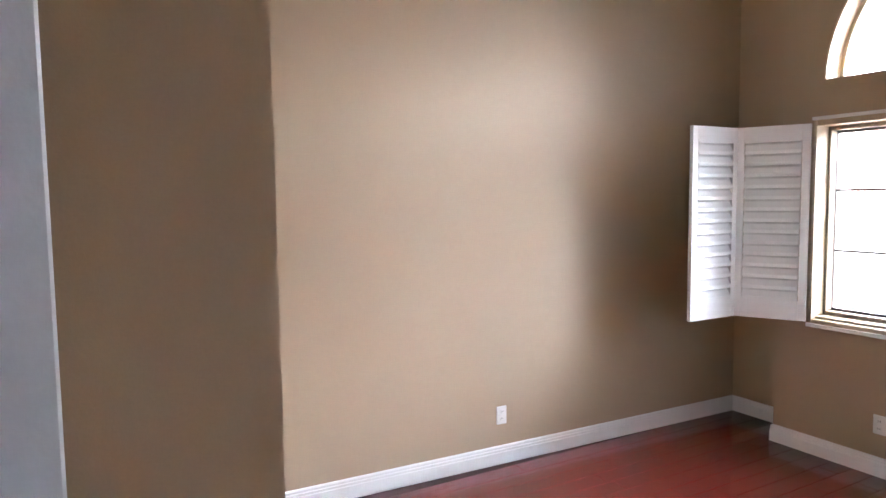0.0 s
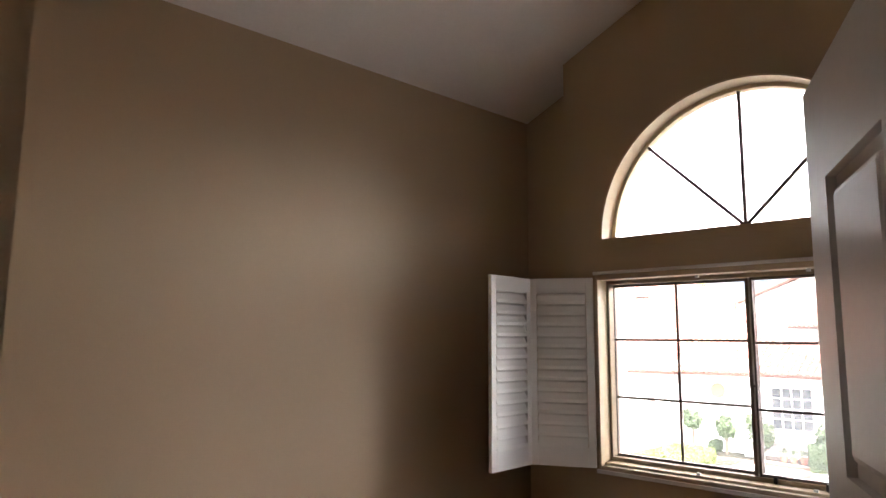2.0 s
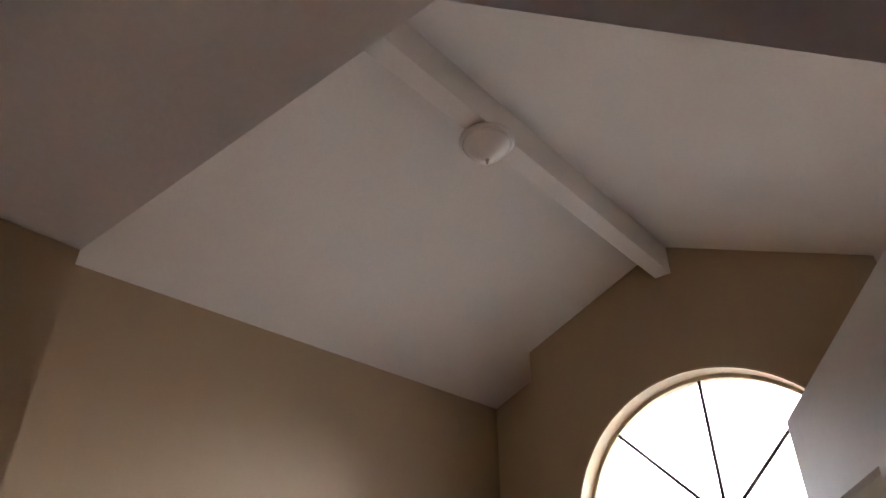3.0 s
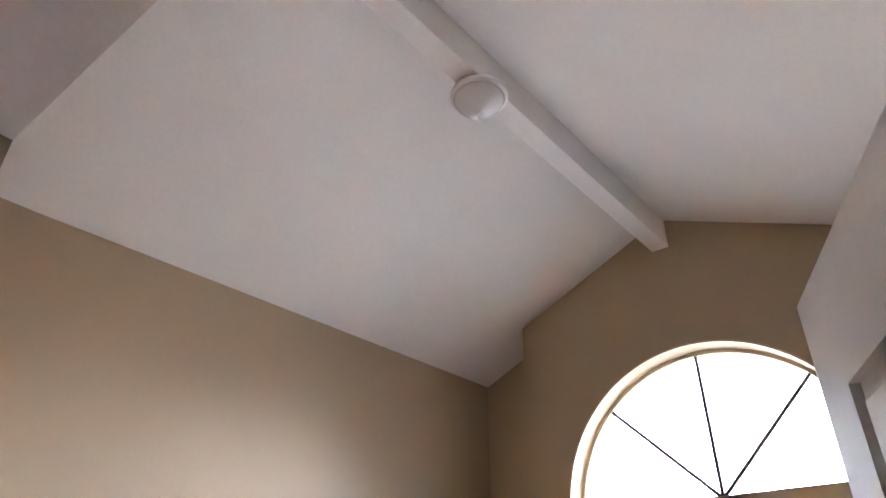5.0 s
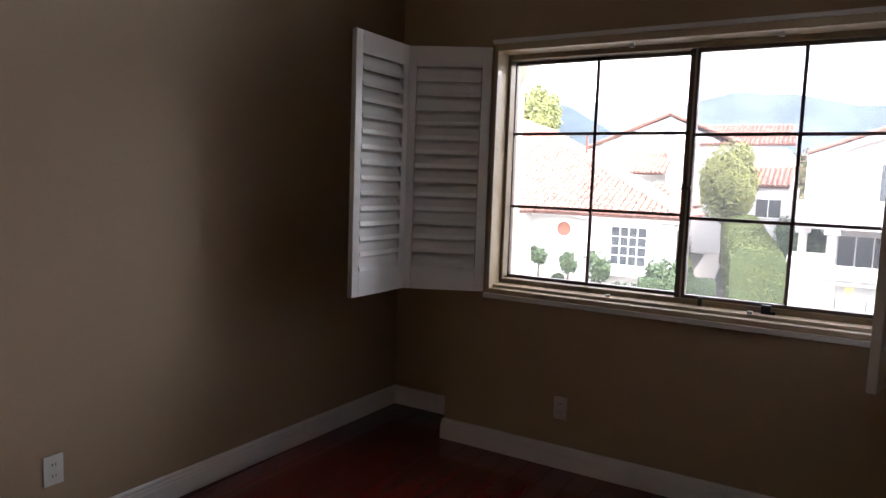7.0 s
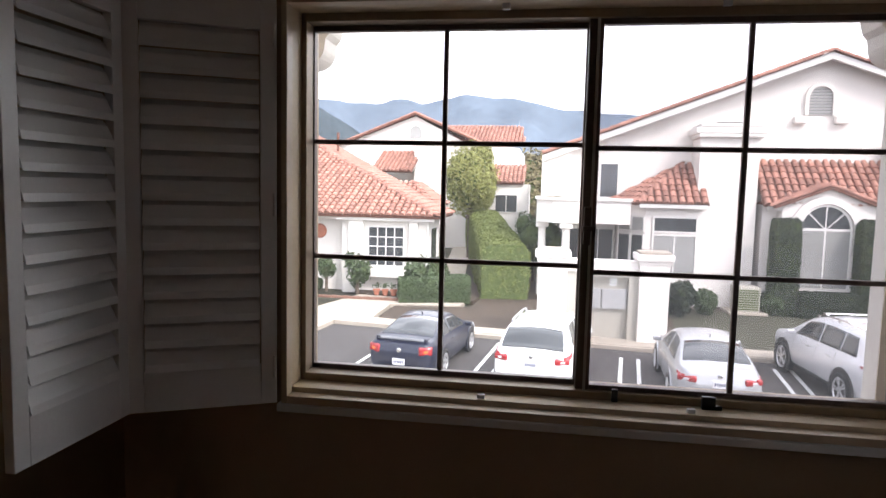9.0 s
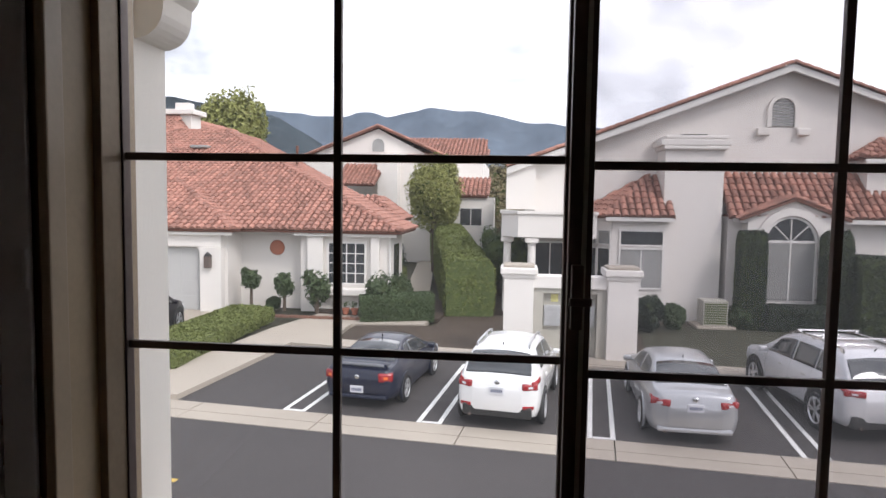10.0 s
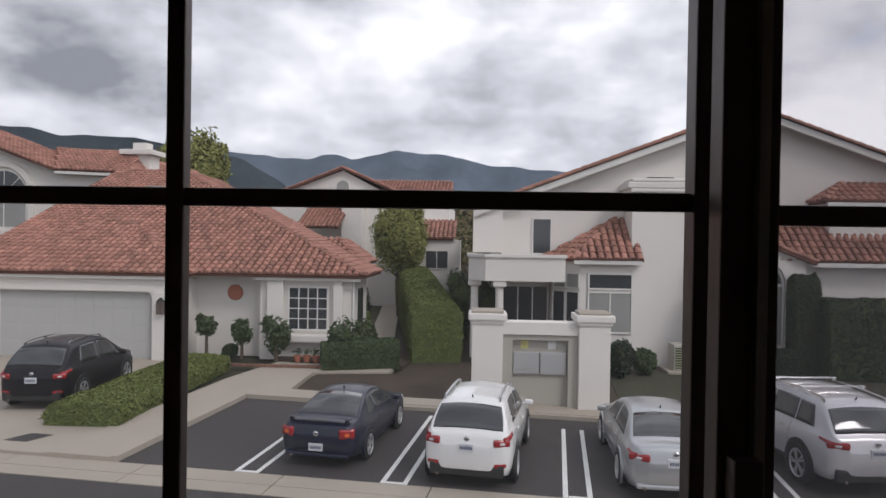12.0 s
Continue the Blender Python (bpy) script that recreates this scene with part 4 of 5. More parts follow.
BIGSUV = dict(top=((0, 0.80), (0.004, 1.0), (0.010, 1.12), (0.025, 1.18), (0.07, 1.48), (0.11, 1.68), (0.16, 1.75), (0.35, 1.78), (0.52, 1.75), (0.61, 1.65), (0.77, 1.18), (0.83, 1.12), (0.96, 0.99), (0.99, 0.8), (1, 0.6)),
              belt=((0, 1.12), (0.1, 1.18), (0.4, 1.14), (0.75, 1.10), (1, 0.95)), low=((0, 0.5), (0.01, 0.38), (0.05, 0.30), (0.9, 0.27), (0.97, 0.30), (1, 0.45)),
              roofw=0.74, r=0.40, axle=(0.20, 0.80), rear_glass=(0.032, 0.102), front_glass=(0.625, 0.75), handles=(0.33, 0.54), seams=(0.28, 0.46, 0.69), spokes=5, clad=True, bright=True,
              side_glass=(("quarter_window", (0.13, 0.26), (0.165, 0.26)), ("rear_side_window", (0.268, 0.45), (0.268, 0.45)), ("front_side_window", (0.46, 0.715), (0.46, 0.60))),
              lamp=((0.012, 5.2), (0.40, 6.8)), lamp_face=(0.95, 1.09, 0.20), reflector=False, plate=(0.90, 0.0), badge=(1.06, 0.02), bumper=(0.32, 0.58), rail=(0.15, 0.57))


def parked(u, v, turn=0):
    return OUT @ pose(u, v, G, 0, 0, turn)


car("coupe_car", "dark navy two-door coupe with a rear spoiler, parked on asphalt", parked(-5.02, 12.50, -1.5), M_NAVY, 4.40, 1.76, 1.33, COUPE, spoiler=True)
car("white_crossover", "white compact crossover with roof rails, parked on asphalt", parked(-1.78, 11.98, -2), M_WHITE, 4.41, 1.82, 1.66, HATCH, rails="white")
car("silver_sedan", "silver four-door sedan parked between white lines", parked(2.12, 12.08, 3.5), M_SILVER, 4.62, 1.80, 1.46, SEDAN)
car("silver_family_suv", "pale silver large family car with roof bars", parked(5.96, 13.10, 11), M_PALE, 5.0, 1.98, 1.78, BIGSUV, rails="bars")
car("black_crossover", "black crossover parked on the garage driveway", parked(-14.0, 14.95, 13) @ Matrix.Translation((0, 0, 0.06)), M_BLACKCAR, 4.80, 1.90, 1.76, HATCH_TALL, rails="chrome")


# ---- roofs and houses ----
def tile_mesh(name="roof_tile", L=0.47, r=0.130):
    bm = bmesh.new()
    rows = []
    for y, rr, zz in ((0, r, 0.03), (L, r * 0.8, 0.0)):
        rows.append([bm.verts.new((rr * math.cos(radians(a)), y, zz + rr * 0.9 * math.sin(radians(a)))) for a in range(0, 181, 30)])
    for i in range(6):
        bm.faces.new((rows[0][i], rows[0][i + 1], rows[1][i + 1], rows[1][i]))
    bm.faces.new(rows[0][::-1])
    me = bpy.data.meshes.new(name)
    bmesh.ops.recalc_face_normals(bm, faces=bm.faces)
    bm.to_mesh(me)
    bm.free()
    me.materials.append(M_TILE)
    return me


TILE = tile_mesh()
TILE_QUEUE = []


def inside(p, poly):
    hit, n = False, len(poly)
    for i in range(n):
        (x0, y0), (x1, y1) = poly[i], poly[i - 1]
        if (y0 > p[1]) != (y1 > p[1]) and p[0] < (x1 - x0) * (p[1] - y0) / (y1 - y0) + x0:
            hit = not hit
    return hit


def roof_plane(parent, corners, single=0, dx=0.295, dy=0.37):
    """A tiled roof slope; corners run along the eave first, then up. The first tiles are single pieces."""
    P = [Vector(p) for p in corners]
    ex = (P[1] - P[0]).normalized()
    nz = ex.cross(P[-1] - P[0]).normalized()
    ey = nz.cross(ex)
    frame_m = Matrix(((ex.x, ey.x, nz.x, P[0].x), (ex.y, ey.y, nz.y, P[0].y), (ex.z, ey.z, nz.z, P[0].z), (0, 0, 0, 1)))
    poly = [((p - P[0]).dot(ex), (p - P[0]).dot(ey)) for p in P]
    deck = add_prism(bmesh.new(), poly, (-0.10, 0.0), "z")
    for v in deck.verts:
        v.co = frame_m @ v.co
    part("roof_deck", deck, M_UNDER, parent)
    spots = []
    x1, y1 = max(p[0] for p in poly), max(p[1] for p in poly)
    x0 = min(p[0] for p in poly)
    rnd = random.Random(len(TILE_QUEUE) + 5)
    for j in range(int(y1 / dy) + 1):
        for i in range(int((x1 - x0) / dx) + 1):
            x, y = x0 + (i + 0.5) * dx, j * dy - 0.03
            if inside((x, y + 0.16), poly):
                spots.append(frame_m @ pose(x + rnd.uniform(-0.012, 0.012), y + rnd.uniform(-0.02, 0.02), 0.02, rnd.uniform(-0.6, 1.0), 0, rnd.uniform(-1.5, 1.5)))
    TILE_QUEUE.append((parent, spots, single))


def lay_tiles():
    base = np.array([v.co for v in TILE.vertices])
    polys = [tuple(p.vertices) for p in TILE.polygons]
    for parent, spots, single in TILE_QUEUE:
        for m in spots[:single]:
            t = new("roof_tile", TILE)
            t.parent = parent
            t.matrix_basis = m
        verts, faces = [], []
        for m in spots[single:]:
            k = len(verts)
            a = np.array(m)
            verts.extend((base @ a[:3, :3].T + a[:3, 3]).tolist())
            faces.extend(tuple(i + k for i in f) for f in polys)
        if verts:
            me = bpy.data.meshes.new("tile_field")
            me.from_pydata(verts, [], faces)
            me.materials.append(M_TILES)
            ob = new("tile_field", me)
            ob.parent = parent
            tagged(ob, "terracotta barrel roof tiles", kind="stuff")


def hip_caps(parent, a, b, step=0.42):
    """Ridge tiles along a hip or ridge, joined as one piece."""
    a, b = Vector(a), Vector(b)
    d = b - a
    n = max(1, int(d.length / step))
    q = d.to_track_quat("Y", "Z").to_matrix().to_4x4()
    bm = bmesh.new()
    for k in range(n):
        m = Matrix.Translation(a + d * (k / n) + Vector((0, 0, 0.05))) @ q
        for y0, r0 in ((0, 0.15),):
            ra = [bm.verts.new(m @ Vector((r0 * math.cos(radians(t)), 0, 0.03 + r0 * 0.8 * math.sin(radians(t))))) for t in range(-10, 191, 40)]
            rb = [bm.verts.new(m @ Vector((r0 * 0.85 * math.cos(radians(t)), step * 1.1, r0 * 0.7 * math.sin(radians(t))))) for t in range(-10, 191, 40)]
            for i in range(5):
                bm.faces.new((ra[i], ra[i + 1], rb[i + 1], rb[i]))
            bm.faces.new(ra[::-1])
    part("ridge_tiles", bm, M_TILES, parent, "terracotta ridge tiles")


def house_window(parent, x0, x1, z0, z1, y, cols=2, rows=1, glassm=None, fw=0.06, name="window", depth=0.08):
    fr = bmesh.new()
    for a, b, c, d in ((x0 - fw, x0, z0 - fw, z1 + fw), (x1, x1 + fw, z0 - fw, z1 + fw), (x0, x1, z1, z1 + fw), (x0, x1, z0 - fw, z0)):
        add_box(fr, a, b, y - depth * 0.5, y + 0.02, c, d, 0.008)
    w = part(name, fr, M_FASCIA, parent, "white framed window")
    part("pane", box(x0, x1, y - 0.012, y + 0.01, z0, z1), glassm or M_WINDARK, w)
    for k in range(1, cols):
        x = x0 + (x1 - x0) * k / cols
        part("glazing_bar", box(x - 0.022, x + 0.022, y - 0.03, y - 0.013, z0, z1), M_FASCIA, w)
    for k in range(1, rows):
        z = z0 + (z1 - z0) * k / rows
        part("glazing_bar", box(x0, x1, y - 0.028, y - 0.0135, z - 0.018, z + 0.018), M_FASCIA, w)
    return w


def arch_window(parent, cx, w, z0, zs, y, glassm, bars=True):
    r = w / 2
    out = [(cx - r - 0.07, z0)] + arc(cx, zs, r + 0.07, 180, 0, 20) + [(cx + r + 0.07, z0)]
    inn = [(cx - r, z0)] + arc(cx, zs, r, 180, 0, 20) + [(cx + r, z0)]
    wn_ = part("arched_window", strip(out, inn, (y - 0.05, y + 0.02)), M_FASCIA, parent, "white framed arched window")
    part("pane", prism(inn, (y - 0.012, y + 0.01)), glassm, wn_)
    if bars:
        part("fanlight_pane", prism(arc(cx, zs + 0.05, r - 0.06, 180, 0, 20), (y - 0.0134, y - 0.0122)), M_WINDARK, wn_)
        part("glazing_bar", box(cx - r, cx + r, y - 0.035, y - 0.013, zs - 0.05, zs + 0.05), M_FASCIA, wn_)
        part("glazing_bar", box(cx - 0.03, cx + 0.03, y - 0.033, y - 0.0135, z0, zs - 0.05), M_FASCIA, wn_)
        for a in (45, 90, 135):
            part("glazing_bar", box(0, r, -0.03, -0.0135, -0.018, 0.018, m=pose(cx, y, zs) @ Matrix.Rotation(-radians(a), 4, "Y")), M_FASCIA, wn_)
    return wn_


# near house across the bay
h1 = thing("garage_house", "white stucco house with a terracotta tiled hip roof and garage", "house")
EZ = 0.30
part("wall", box(-20.9, -11.6, 24.6, 29, G, EZ), M_STUCCO, h1)
part("wall", box(-21.2, -8.75, 26.0, 33.9, G, EZ), M_STUCCO, h1)
part("wall", box(-8.75, -5.05, 25.35, 28.8, G, EZ), M_STUCCO, h1)
part("rear_wing", box(-9.4, -5.9, 29.6, 33.8, G, 0.6), M_STUCCO, h1)
part("fascia", box(-21.3, -11.2, 24.1, 24.3, EZ - 0.22, EZ - 0.02, 0.02), M_FASCIA, h1)
part("fascia", box(-11.4, -8.8, 25.3, 25.45, EZ - 0.2, EZ - 0.02, 0.02), M_FASCIA, h1)
part("fascia", box(-8.95, -4.65, 24.98, 25.12, EZ - 0.22, EZ - 0.02, 0.02), M_FASCIA, h1)
part("soffit", box(-21.3, -11.2, 24.3, 24.7, EZ - 0.1, EZ - 0.03), M_FASCIA, h1)
part("soffit", box(-8.95, -4.65, 25.12, 25.4, EZ - 0.1, EZ - 0.03), M_FASCIA, h1)
gd = part("garage_door", box(-18.9, -12.75, 24.56, 24.66, G + 0.05, -0.48, 0.01), M_GARAGE, h1, "pale panelled garage door")
for k in range(4):
    for j in range(8):
        z0, x0 = G + 0.14 + k * 0.63, -18.82 + j * 0.76
        part("panel", box(x0 + 0.05, x0 + 0.70, 24.545, 24.562, z0, z0 + 0.5, 0.006), M_GARAGE, gd)
hd = bmesh.new()
add_box(hd, -19.9, -11.75, 24.3, 24.6, -0.42, EZ - 0.2, 0.03)
add_prism(hd, [(-12.75, -0.42), (-11.75, -0.42), (-11.75, -1.0), (-12.45, -0.85), (-12.65, -0.65)], (24.3, 24.6))
part("garage_header", hd, M_STUCCO, h1)
part("pillar", box(-12.6, -11.7, 24.2, 24.6, G, -0.42, 0.02), M_STUCCO, h1)
wl_ = part("wall_lantern", box(-12.35, -12.08, 24.0, 24.2, -1.25, -0.75, 0.03), M_BRONZE, h1, "dark metal wall lantern")
part("lantern_cap", add_cyl(bmesh.new(), 0.17, 0.03, 0.16, pose(-12.21, 24.1, -0.68), 12), M_BLACK, wl_)
dsc = lathe([(0.05, 0.05), (0.22, 0.045), (0.30, 0.03), (0.33, 0.0), (0.30, -0.01)], 28)
dk = part("wall_medallion", dsc, M_TERRA, h1, "round terracotta wall medallion", True)
dk.matrix_basis = pose(-10.0, 26.0, -0.50, 90)
house_window(h1, -7.55, -6.05, -1.85, -0.22, 25.33, 4, 4, M_WINDARK, 0.09)
part("bay_sill", box(-8.0, -5.4, 24.95, 25.35, -2.35, -2.05, 0.06), M_STUCCO, h1)
part("bay_pier", box(-8.4, -7.75, 25.1, 25.35, -2.05, 0.1, 0.02), M_STUCCO, h1)
part("bay_pier", box(-5.75, -5.4, 25.1, 25.35, -2.05, 0.1, 0.02), M_STUCCO, h1)
part("down_pipe", add_cyl(bmesh.new(), 0.04, 0.04, 3.2, pose(-4.98, 25.28, -1.45), 10), M_FASCIA, h1)
for y0, y1 in ((26.6, 27.8),):
    part("side_window", box(-5.06, -5.02, y0, y1, -1.8, -0.3, 0.01), M_WINDARK, h1)
ridge_e = (-17.3, 37.6, 5.55)
roof_plane(h1, [(-21.5, 24.85, EZ), (-4.45, 24.85, EZ), ridge_e, (-21.5, 37.6, 5.55)], 150)
roof_plane(h1, [(-4.45, 24.85, EZ), (-4.45, 29.2, EZ), (-17.2, 41.95, 5.51), ridge_e], 0)
roof_plane(h1, [(-9.6, 29.3, 0.62), (-5.4, 29.3, 0.62), (-7.0, 32, 1.75), (-9.6, 32, 1.75)], 0)
roof_plane(h1, [(-5.4, 29.3, 0.62), (-5.4, 34, 0.62), (-7.0, 34, 1.75), (-7.0, 32, 1.75)], 0)
hip_caps(h1, (-5.4, 29.3, 0.62), (-7.0, 32, 1.75))
roof_plane(h1, [(-21.5, 24.0, EZ), (-11.1, 24.0, EZ), (-16.0, 28.9, 2.36), (-17.0, 28.9, 2.36), (-21.5, 24.4, EZ + 0.17)], 110)
roof_plane(h1, [(-11.1, 24.0, EZ), (-11.1, 28.0, EZ), (-16.0, 28.9, 2.40), (-16.0, 28.9, 2.36)], 0)
hip_caps(h1, (-4.45, 24.85, EZ), ridge_e)
hip_caps(h1, (-11.1, 24.0, EZ), (-16.0, 28.9, 2.38))
hip_caps(h1, ridge_e, (-21.5, 37.6, 5.55))
part("skylight", box(-17.9, -16.9, 34.0, 35.2, -0.02, 0.12, 0.03, Matrix.Translation((0, 0, 4.35))), M_WINGREY, h1, "domed grey skylight")
part("vent_pipe", add_cyl(bmesh.new(), 0.07, 0.07, 1.0, pose(-11.5, 33.2, 3.9), 10), M_UNDER, h1)

# tall white house behind it
h2 = thing("gabled_house", "two-storey white stucco house with an arched window", "house")
part("wall", prism([(-40, G), (-21.6, G), (-21.6, 5.55), (-26.5, 5.65), (-33, 8.0), (-40, 5.6)], (40, 52)), M_STUCCO, h2)
arch_window(h2, -30.2, 2.9, 2.25, 4.35, 39.97, M_WINGREY)
part("wall_niche", strip([(-32.2, 1.9)] + arc(-30.2, 4.4, 2.0, 180, 0, 20) + [(-28.2, 1.9)], [(-31.85, 1.9)] + arc(-30.2, 4.4, 1.65, 180, 0, 20) + [(-28.55, 1.9)], (39.8, 40.0)), M_STUCCO, h2)
part("sill", box(-31.9, -28.4, 39.7, 40.0, 1.75, 2.05, 0.04), M_STUCCO, h2)
roof_plane(h2, [(-33.0, 39.3, 8.2), (-26.5, 39.3, 5.85), (-28.7, 43, 7.6), (-35.2, 43, 9.7)], 0)
roof_plane(h2, [(-26.5, 39.3, 5.85), (-21.6, 39.3, 5.7), (-22.9, 43, 7.1), (-28.7, 43, 7.6)], 0)
roof_plane(h2, [(-21.6, 39.3, 5.7), (-21.6, 52, 5.7), (-22.9, 52, 7.1), (-22.9, 43, 7.1)], 0)
part("fascia", prism([(-26.5, 5.60), (-21.7, 5.45), (-21.7, 5.62), (-26.5, 5.77)], (39.32, 39.44)), M_FASCIA, h2)
hip_caps(h2, (-28.7, 43, 7.6), (-22.9, 43, 7.1))
ch = part("chimney", box(-23.4, -21.8, 42, 43.4, 4, 7.45, 0.03), M_STUCCO, h2)
part("cap", box(-23.7, -21.5, 41.7, 43.7, 7.15, 7.5, 0.06), M_STUCCO, ch)
part("flue", box(-23.1, -22.1, 42.3, 43.1, 7.5, 8.0, 0.05), M_STUCCO, ch)

# white house with the big gable
h3 = thing("chimney_house", "large white stucco house with chimney, balcony and tiled roofs", "house")
APX, APZ = 10.9, 7.25
part("wall", prism([(0.9, G), (22, G), (22, 3.2), (APX, APZ - 0.12), (0.9, 3.42)], (27, 44)), M_STUCCO, h3)
roof_plane(h3, [(-0.3, 26.5, 3.05), (-0.3, 44, 3.05), (APX, 44, APZ), (APX, 26.5, APZ)][::-1], 0)
roof_plane(h3, [(APX, 26.5, APZ), (APX, 44, APZ), (22.5, 44, 3.05), (22.5, 26.5, 3.05)][::-1], 0)
for x0, z0, x1, z1 in ((-0.3, 3.05, APX, APZ), (APX, APZ, 22.5, 3.05)):
    part("barge_board", prism([(x0, z0 - 0.30), (x1, z1 - 0.30), (x1, z1 - 0.04), (x0, z0 - 0.04)], (26.42, 26.56)), M_FASCIA, h3)
    hip_caps(h3, (x0, 26.45, z0 - 0.03), (x1, 26.45, z1 - 0.03))
vt = part("gable_vent", strip([(10.15, 4.8)] + arc(10.75, 5.5, 0.6, 180, 0, 16) + [(11.35, 4.8)], [(10.3, 4.8)] + arc(10.75, 5.5, 0.45, 180, 0, 16) + [(11.2, 4.8)], (26.85, 27.0)), M_STUCCO, h3)
for k in range(9):
    z = 4.84 + k * 0.12
    hw = 0.44 if z < 5.5 else math.sqrt(max(0.02, 0.44 ** 2 - (z - 5.5) ** 2))
    part("slat", box(10.75 - hw, 10.75 + hw, 26.94, 26.99, z, z + 0.07), M_WINGREY, vt)
for x in (9.75, 11.3):
    part("corbel", box(x, x + 0.5, 26.75, 27.0, 4.45, 4.75, 0.06), M_STUCCO, h3)
ch = part("chimney", box(5.9, 8.15, 25.55, 27, G, 3.75, 0.02), M_STUCCO, h3)
for x0, x1, z0, z1 in ((5.8, 8.25, 3.75, 3.9), (5.68, 8.35, 3.9, 4.15), (5.85, 8.2, 4.15, 4.3)):
    part("chimney_moulding", box(x0, x1, 25.4 - (x1 - x0) * 0.02, 27, z0, z1, 0.05), M_STUCCO, ch)
part("chimney_slot", box(6.5, 7.5, 25.6, 26.4, 4.3, 4.36), M_BLACK, ch)
# lower front roofs
part("wall", box(8.4, 22, 25.6, 27, G, 1.15), M_STUCCO, h3)
roof_plane(h3, [(8.3, 25.1, 1.15), (22.5, 25.1, 1.15), (22.5, 27, 2.9), (8.3, 27, 2.9)], 0)
part("fascia", box(8.45, 22.4, 25.05, 25.2, 0.95, 1.12, 0.02), M_FASCIA, h3)
part("wall", prism([(8.95, G), (12.3, G), (12.3, 1.2), (10.6, 1.82), (8.95, 1.2)], (25.0, 25.6)), M_STUCCO, h3)
roof_plane(h3, [(8.6, 24.8, 1.12), (8.6, 27, 1.12), (10.6, 27, 1.92), (10.6, 24.8, 1.92)][::-1], 0)
roof_plane(h3, [(10.6, 24.8, 1.92), (10.6, 27, 1.92), (12.65, 27, 1.12), (12.65, 24.8, 1.12)][::-1], 0)
part("arch_surround", strip([(9.25, -2.3)] + arc(10.52, 0.25, 1.27, 180, 0, 24) + [(11.79, -2.3)], [(9.53, -2.3)] + arc(10.52, 0.25, 0.99, 180, 0, 24) + [(11.51, -2.3)], (24.85, 25.0)), M_STUCCO, h3)
arch_window(h3, 10.52, 1.78, -2.0, 0.25, 24.97, M_WINGREY)
# wing behind, with its own eave
part("wall", box(13.7, 22, 26.1, 27, 1.2, 3.5), M_STUCCO, h3)
roof_plane(h3, [(13.3, 25.7, 3.5), (22.5, 25.7, 3.5), (22.5, 29.5, 5.7), (17.0, 29.5, 5.7)], 0)
roof_plane(h3, [(13.3, 29.5, 3.5), (13.3, 25.7, 3.5), (17.0, 29.5, 5.7)], 0)
part("fascia", box(13.4, 22.4, 25.65, 25.8, 3.3, 3.47, 0.02), M_FASCIA, h3)
hip_caps(h3, (13.3, 25.7, 3.5), (17.0, 29.5, 5.7))
# bay and balcony
part("wall", prism([(2.9, 27), (2.9, 26.3), (3.9, 25.3), (6.2, 25.3), (6.2, 27)], (G, 1.05), "z"), M_STUCCO, h3)
roof_plane(h3, [(3.6, 24.95, 1.1), (6.25, 24.95, 1.1), (6.25, 27, 2.75), (5.6, 27, 2.75)], 0)
roof_plane(h3, [(2.5, 26.6, 1.1), (3.6, 24.95, 1.1), (5.6, 27, 2.75)], 0)
part("fascia", box(3.6, 6.2, 24.95, 25.1, 0.92, 1.08, 0.02), M_FASCIA, h3)
house_window(h3, 4.25, 5.85, 0.0, 0.52, 25.27, 1, 1, M_WINDARK, 0.07)
house_window(h3, 4.25, 5.85, -1.7, -0.2, 25.27, 2, 1, M_WINGREY, 0.07)
side_m = pose(2.95, 26.25, 0, 0, 0, -45)
for k, (x0, x1) in enumerate(((0.08, 0.62), (0.74, 1.28))):
    for z0, z1 in ((0.0, 0.52), (-1.7, -0.2)):
        w = house_window(h3, x0, x1, z0, z1, -0.03, 1, 1, M_WINDARK if z0 < 0 else M_WINGREY, 0.05)
        w.matrix_basis = side_m
bal = prism([(-0.45, 27), (-0.45, 25.2), (0.2, 24.4), (3.2, 24.4), (3.2, 27)], (0.25, 0.55), "z")
add_prism(bal, [(-0.45, 27), (-0.45, 25.2), (0.2, 24.4), (3.2, 24.4), (3.2, 24.6), (0.3, 24.6), (-0.25, 25.3), (-0.25, 27)], (0.55, 1.15), "z")
part("balcony", bal, M_STUCCO, h3)
part("balcony_coping", prism([(-0.52, 27), (-0.52, 25.17), (0.16, 24.32), (3.25, 24.32), (3.25, 24.68), (0.33, 24.68), (-0.18, 25.33), (-0.18, 27)], (1.15, 1.27), "z"), M_STUCCO, h3)
for x, y in ((-0.2, 25.4), (0.75, 24.7)):
    col = part("column", add_cyl(bmesh.new(), 0.17, 0.15, 2.9, pose(x, y, -1.35), 18), M_STUCCO, h3)
    part("capital", box(x - 0.26, x + 0.26, y - 0.26, y + 0.26, 0.02, 0.25, 0.05), M_STUCCO, col)
house_window(h3, 1.0, 2.8, -2.2, -0.1, 26.98, 3, 1, M_WINDARK, 0.07)
house_window(h3, 2.2, 2.9, 1.3, 2.7, 26.98, 1, 1, M_WINDARK, 0.06)
part("wall", prism([(-0.3, 1.3), (0.9, 1.3), (0.9, 3.42), (-0.3, 2.95)], (26.6, 27.3)), M_STUCCO, h3)

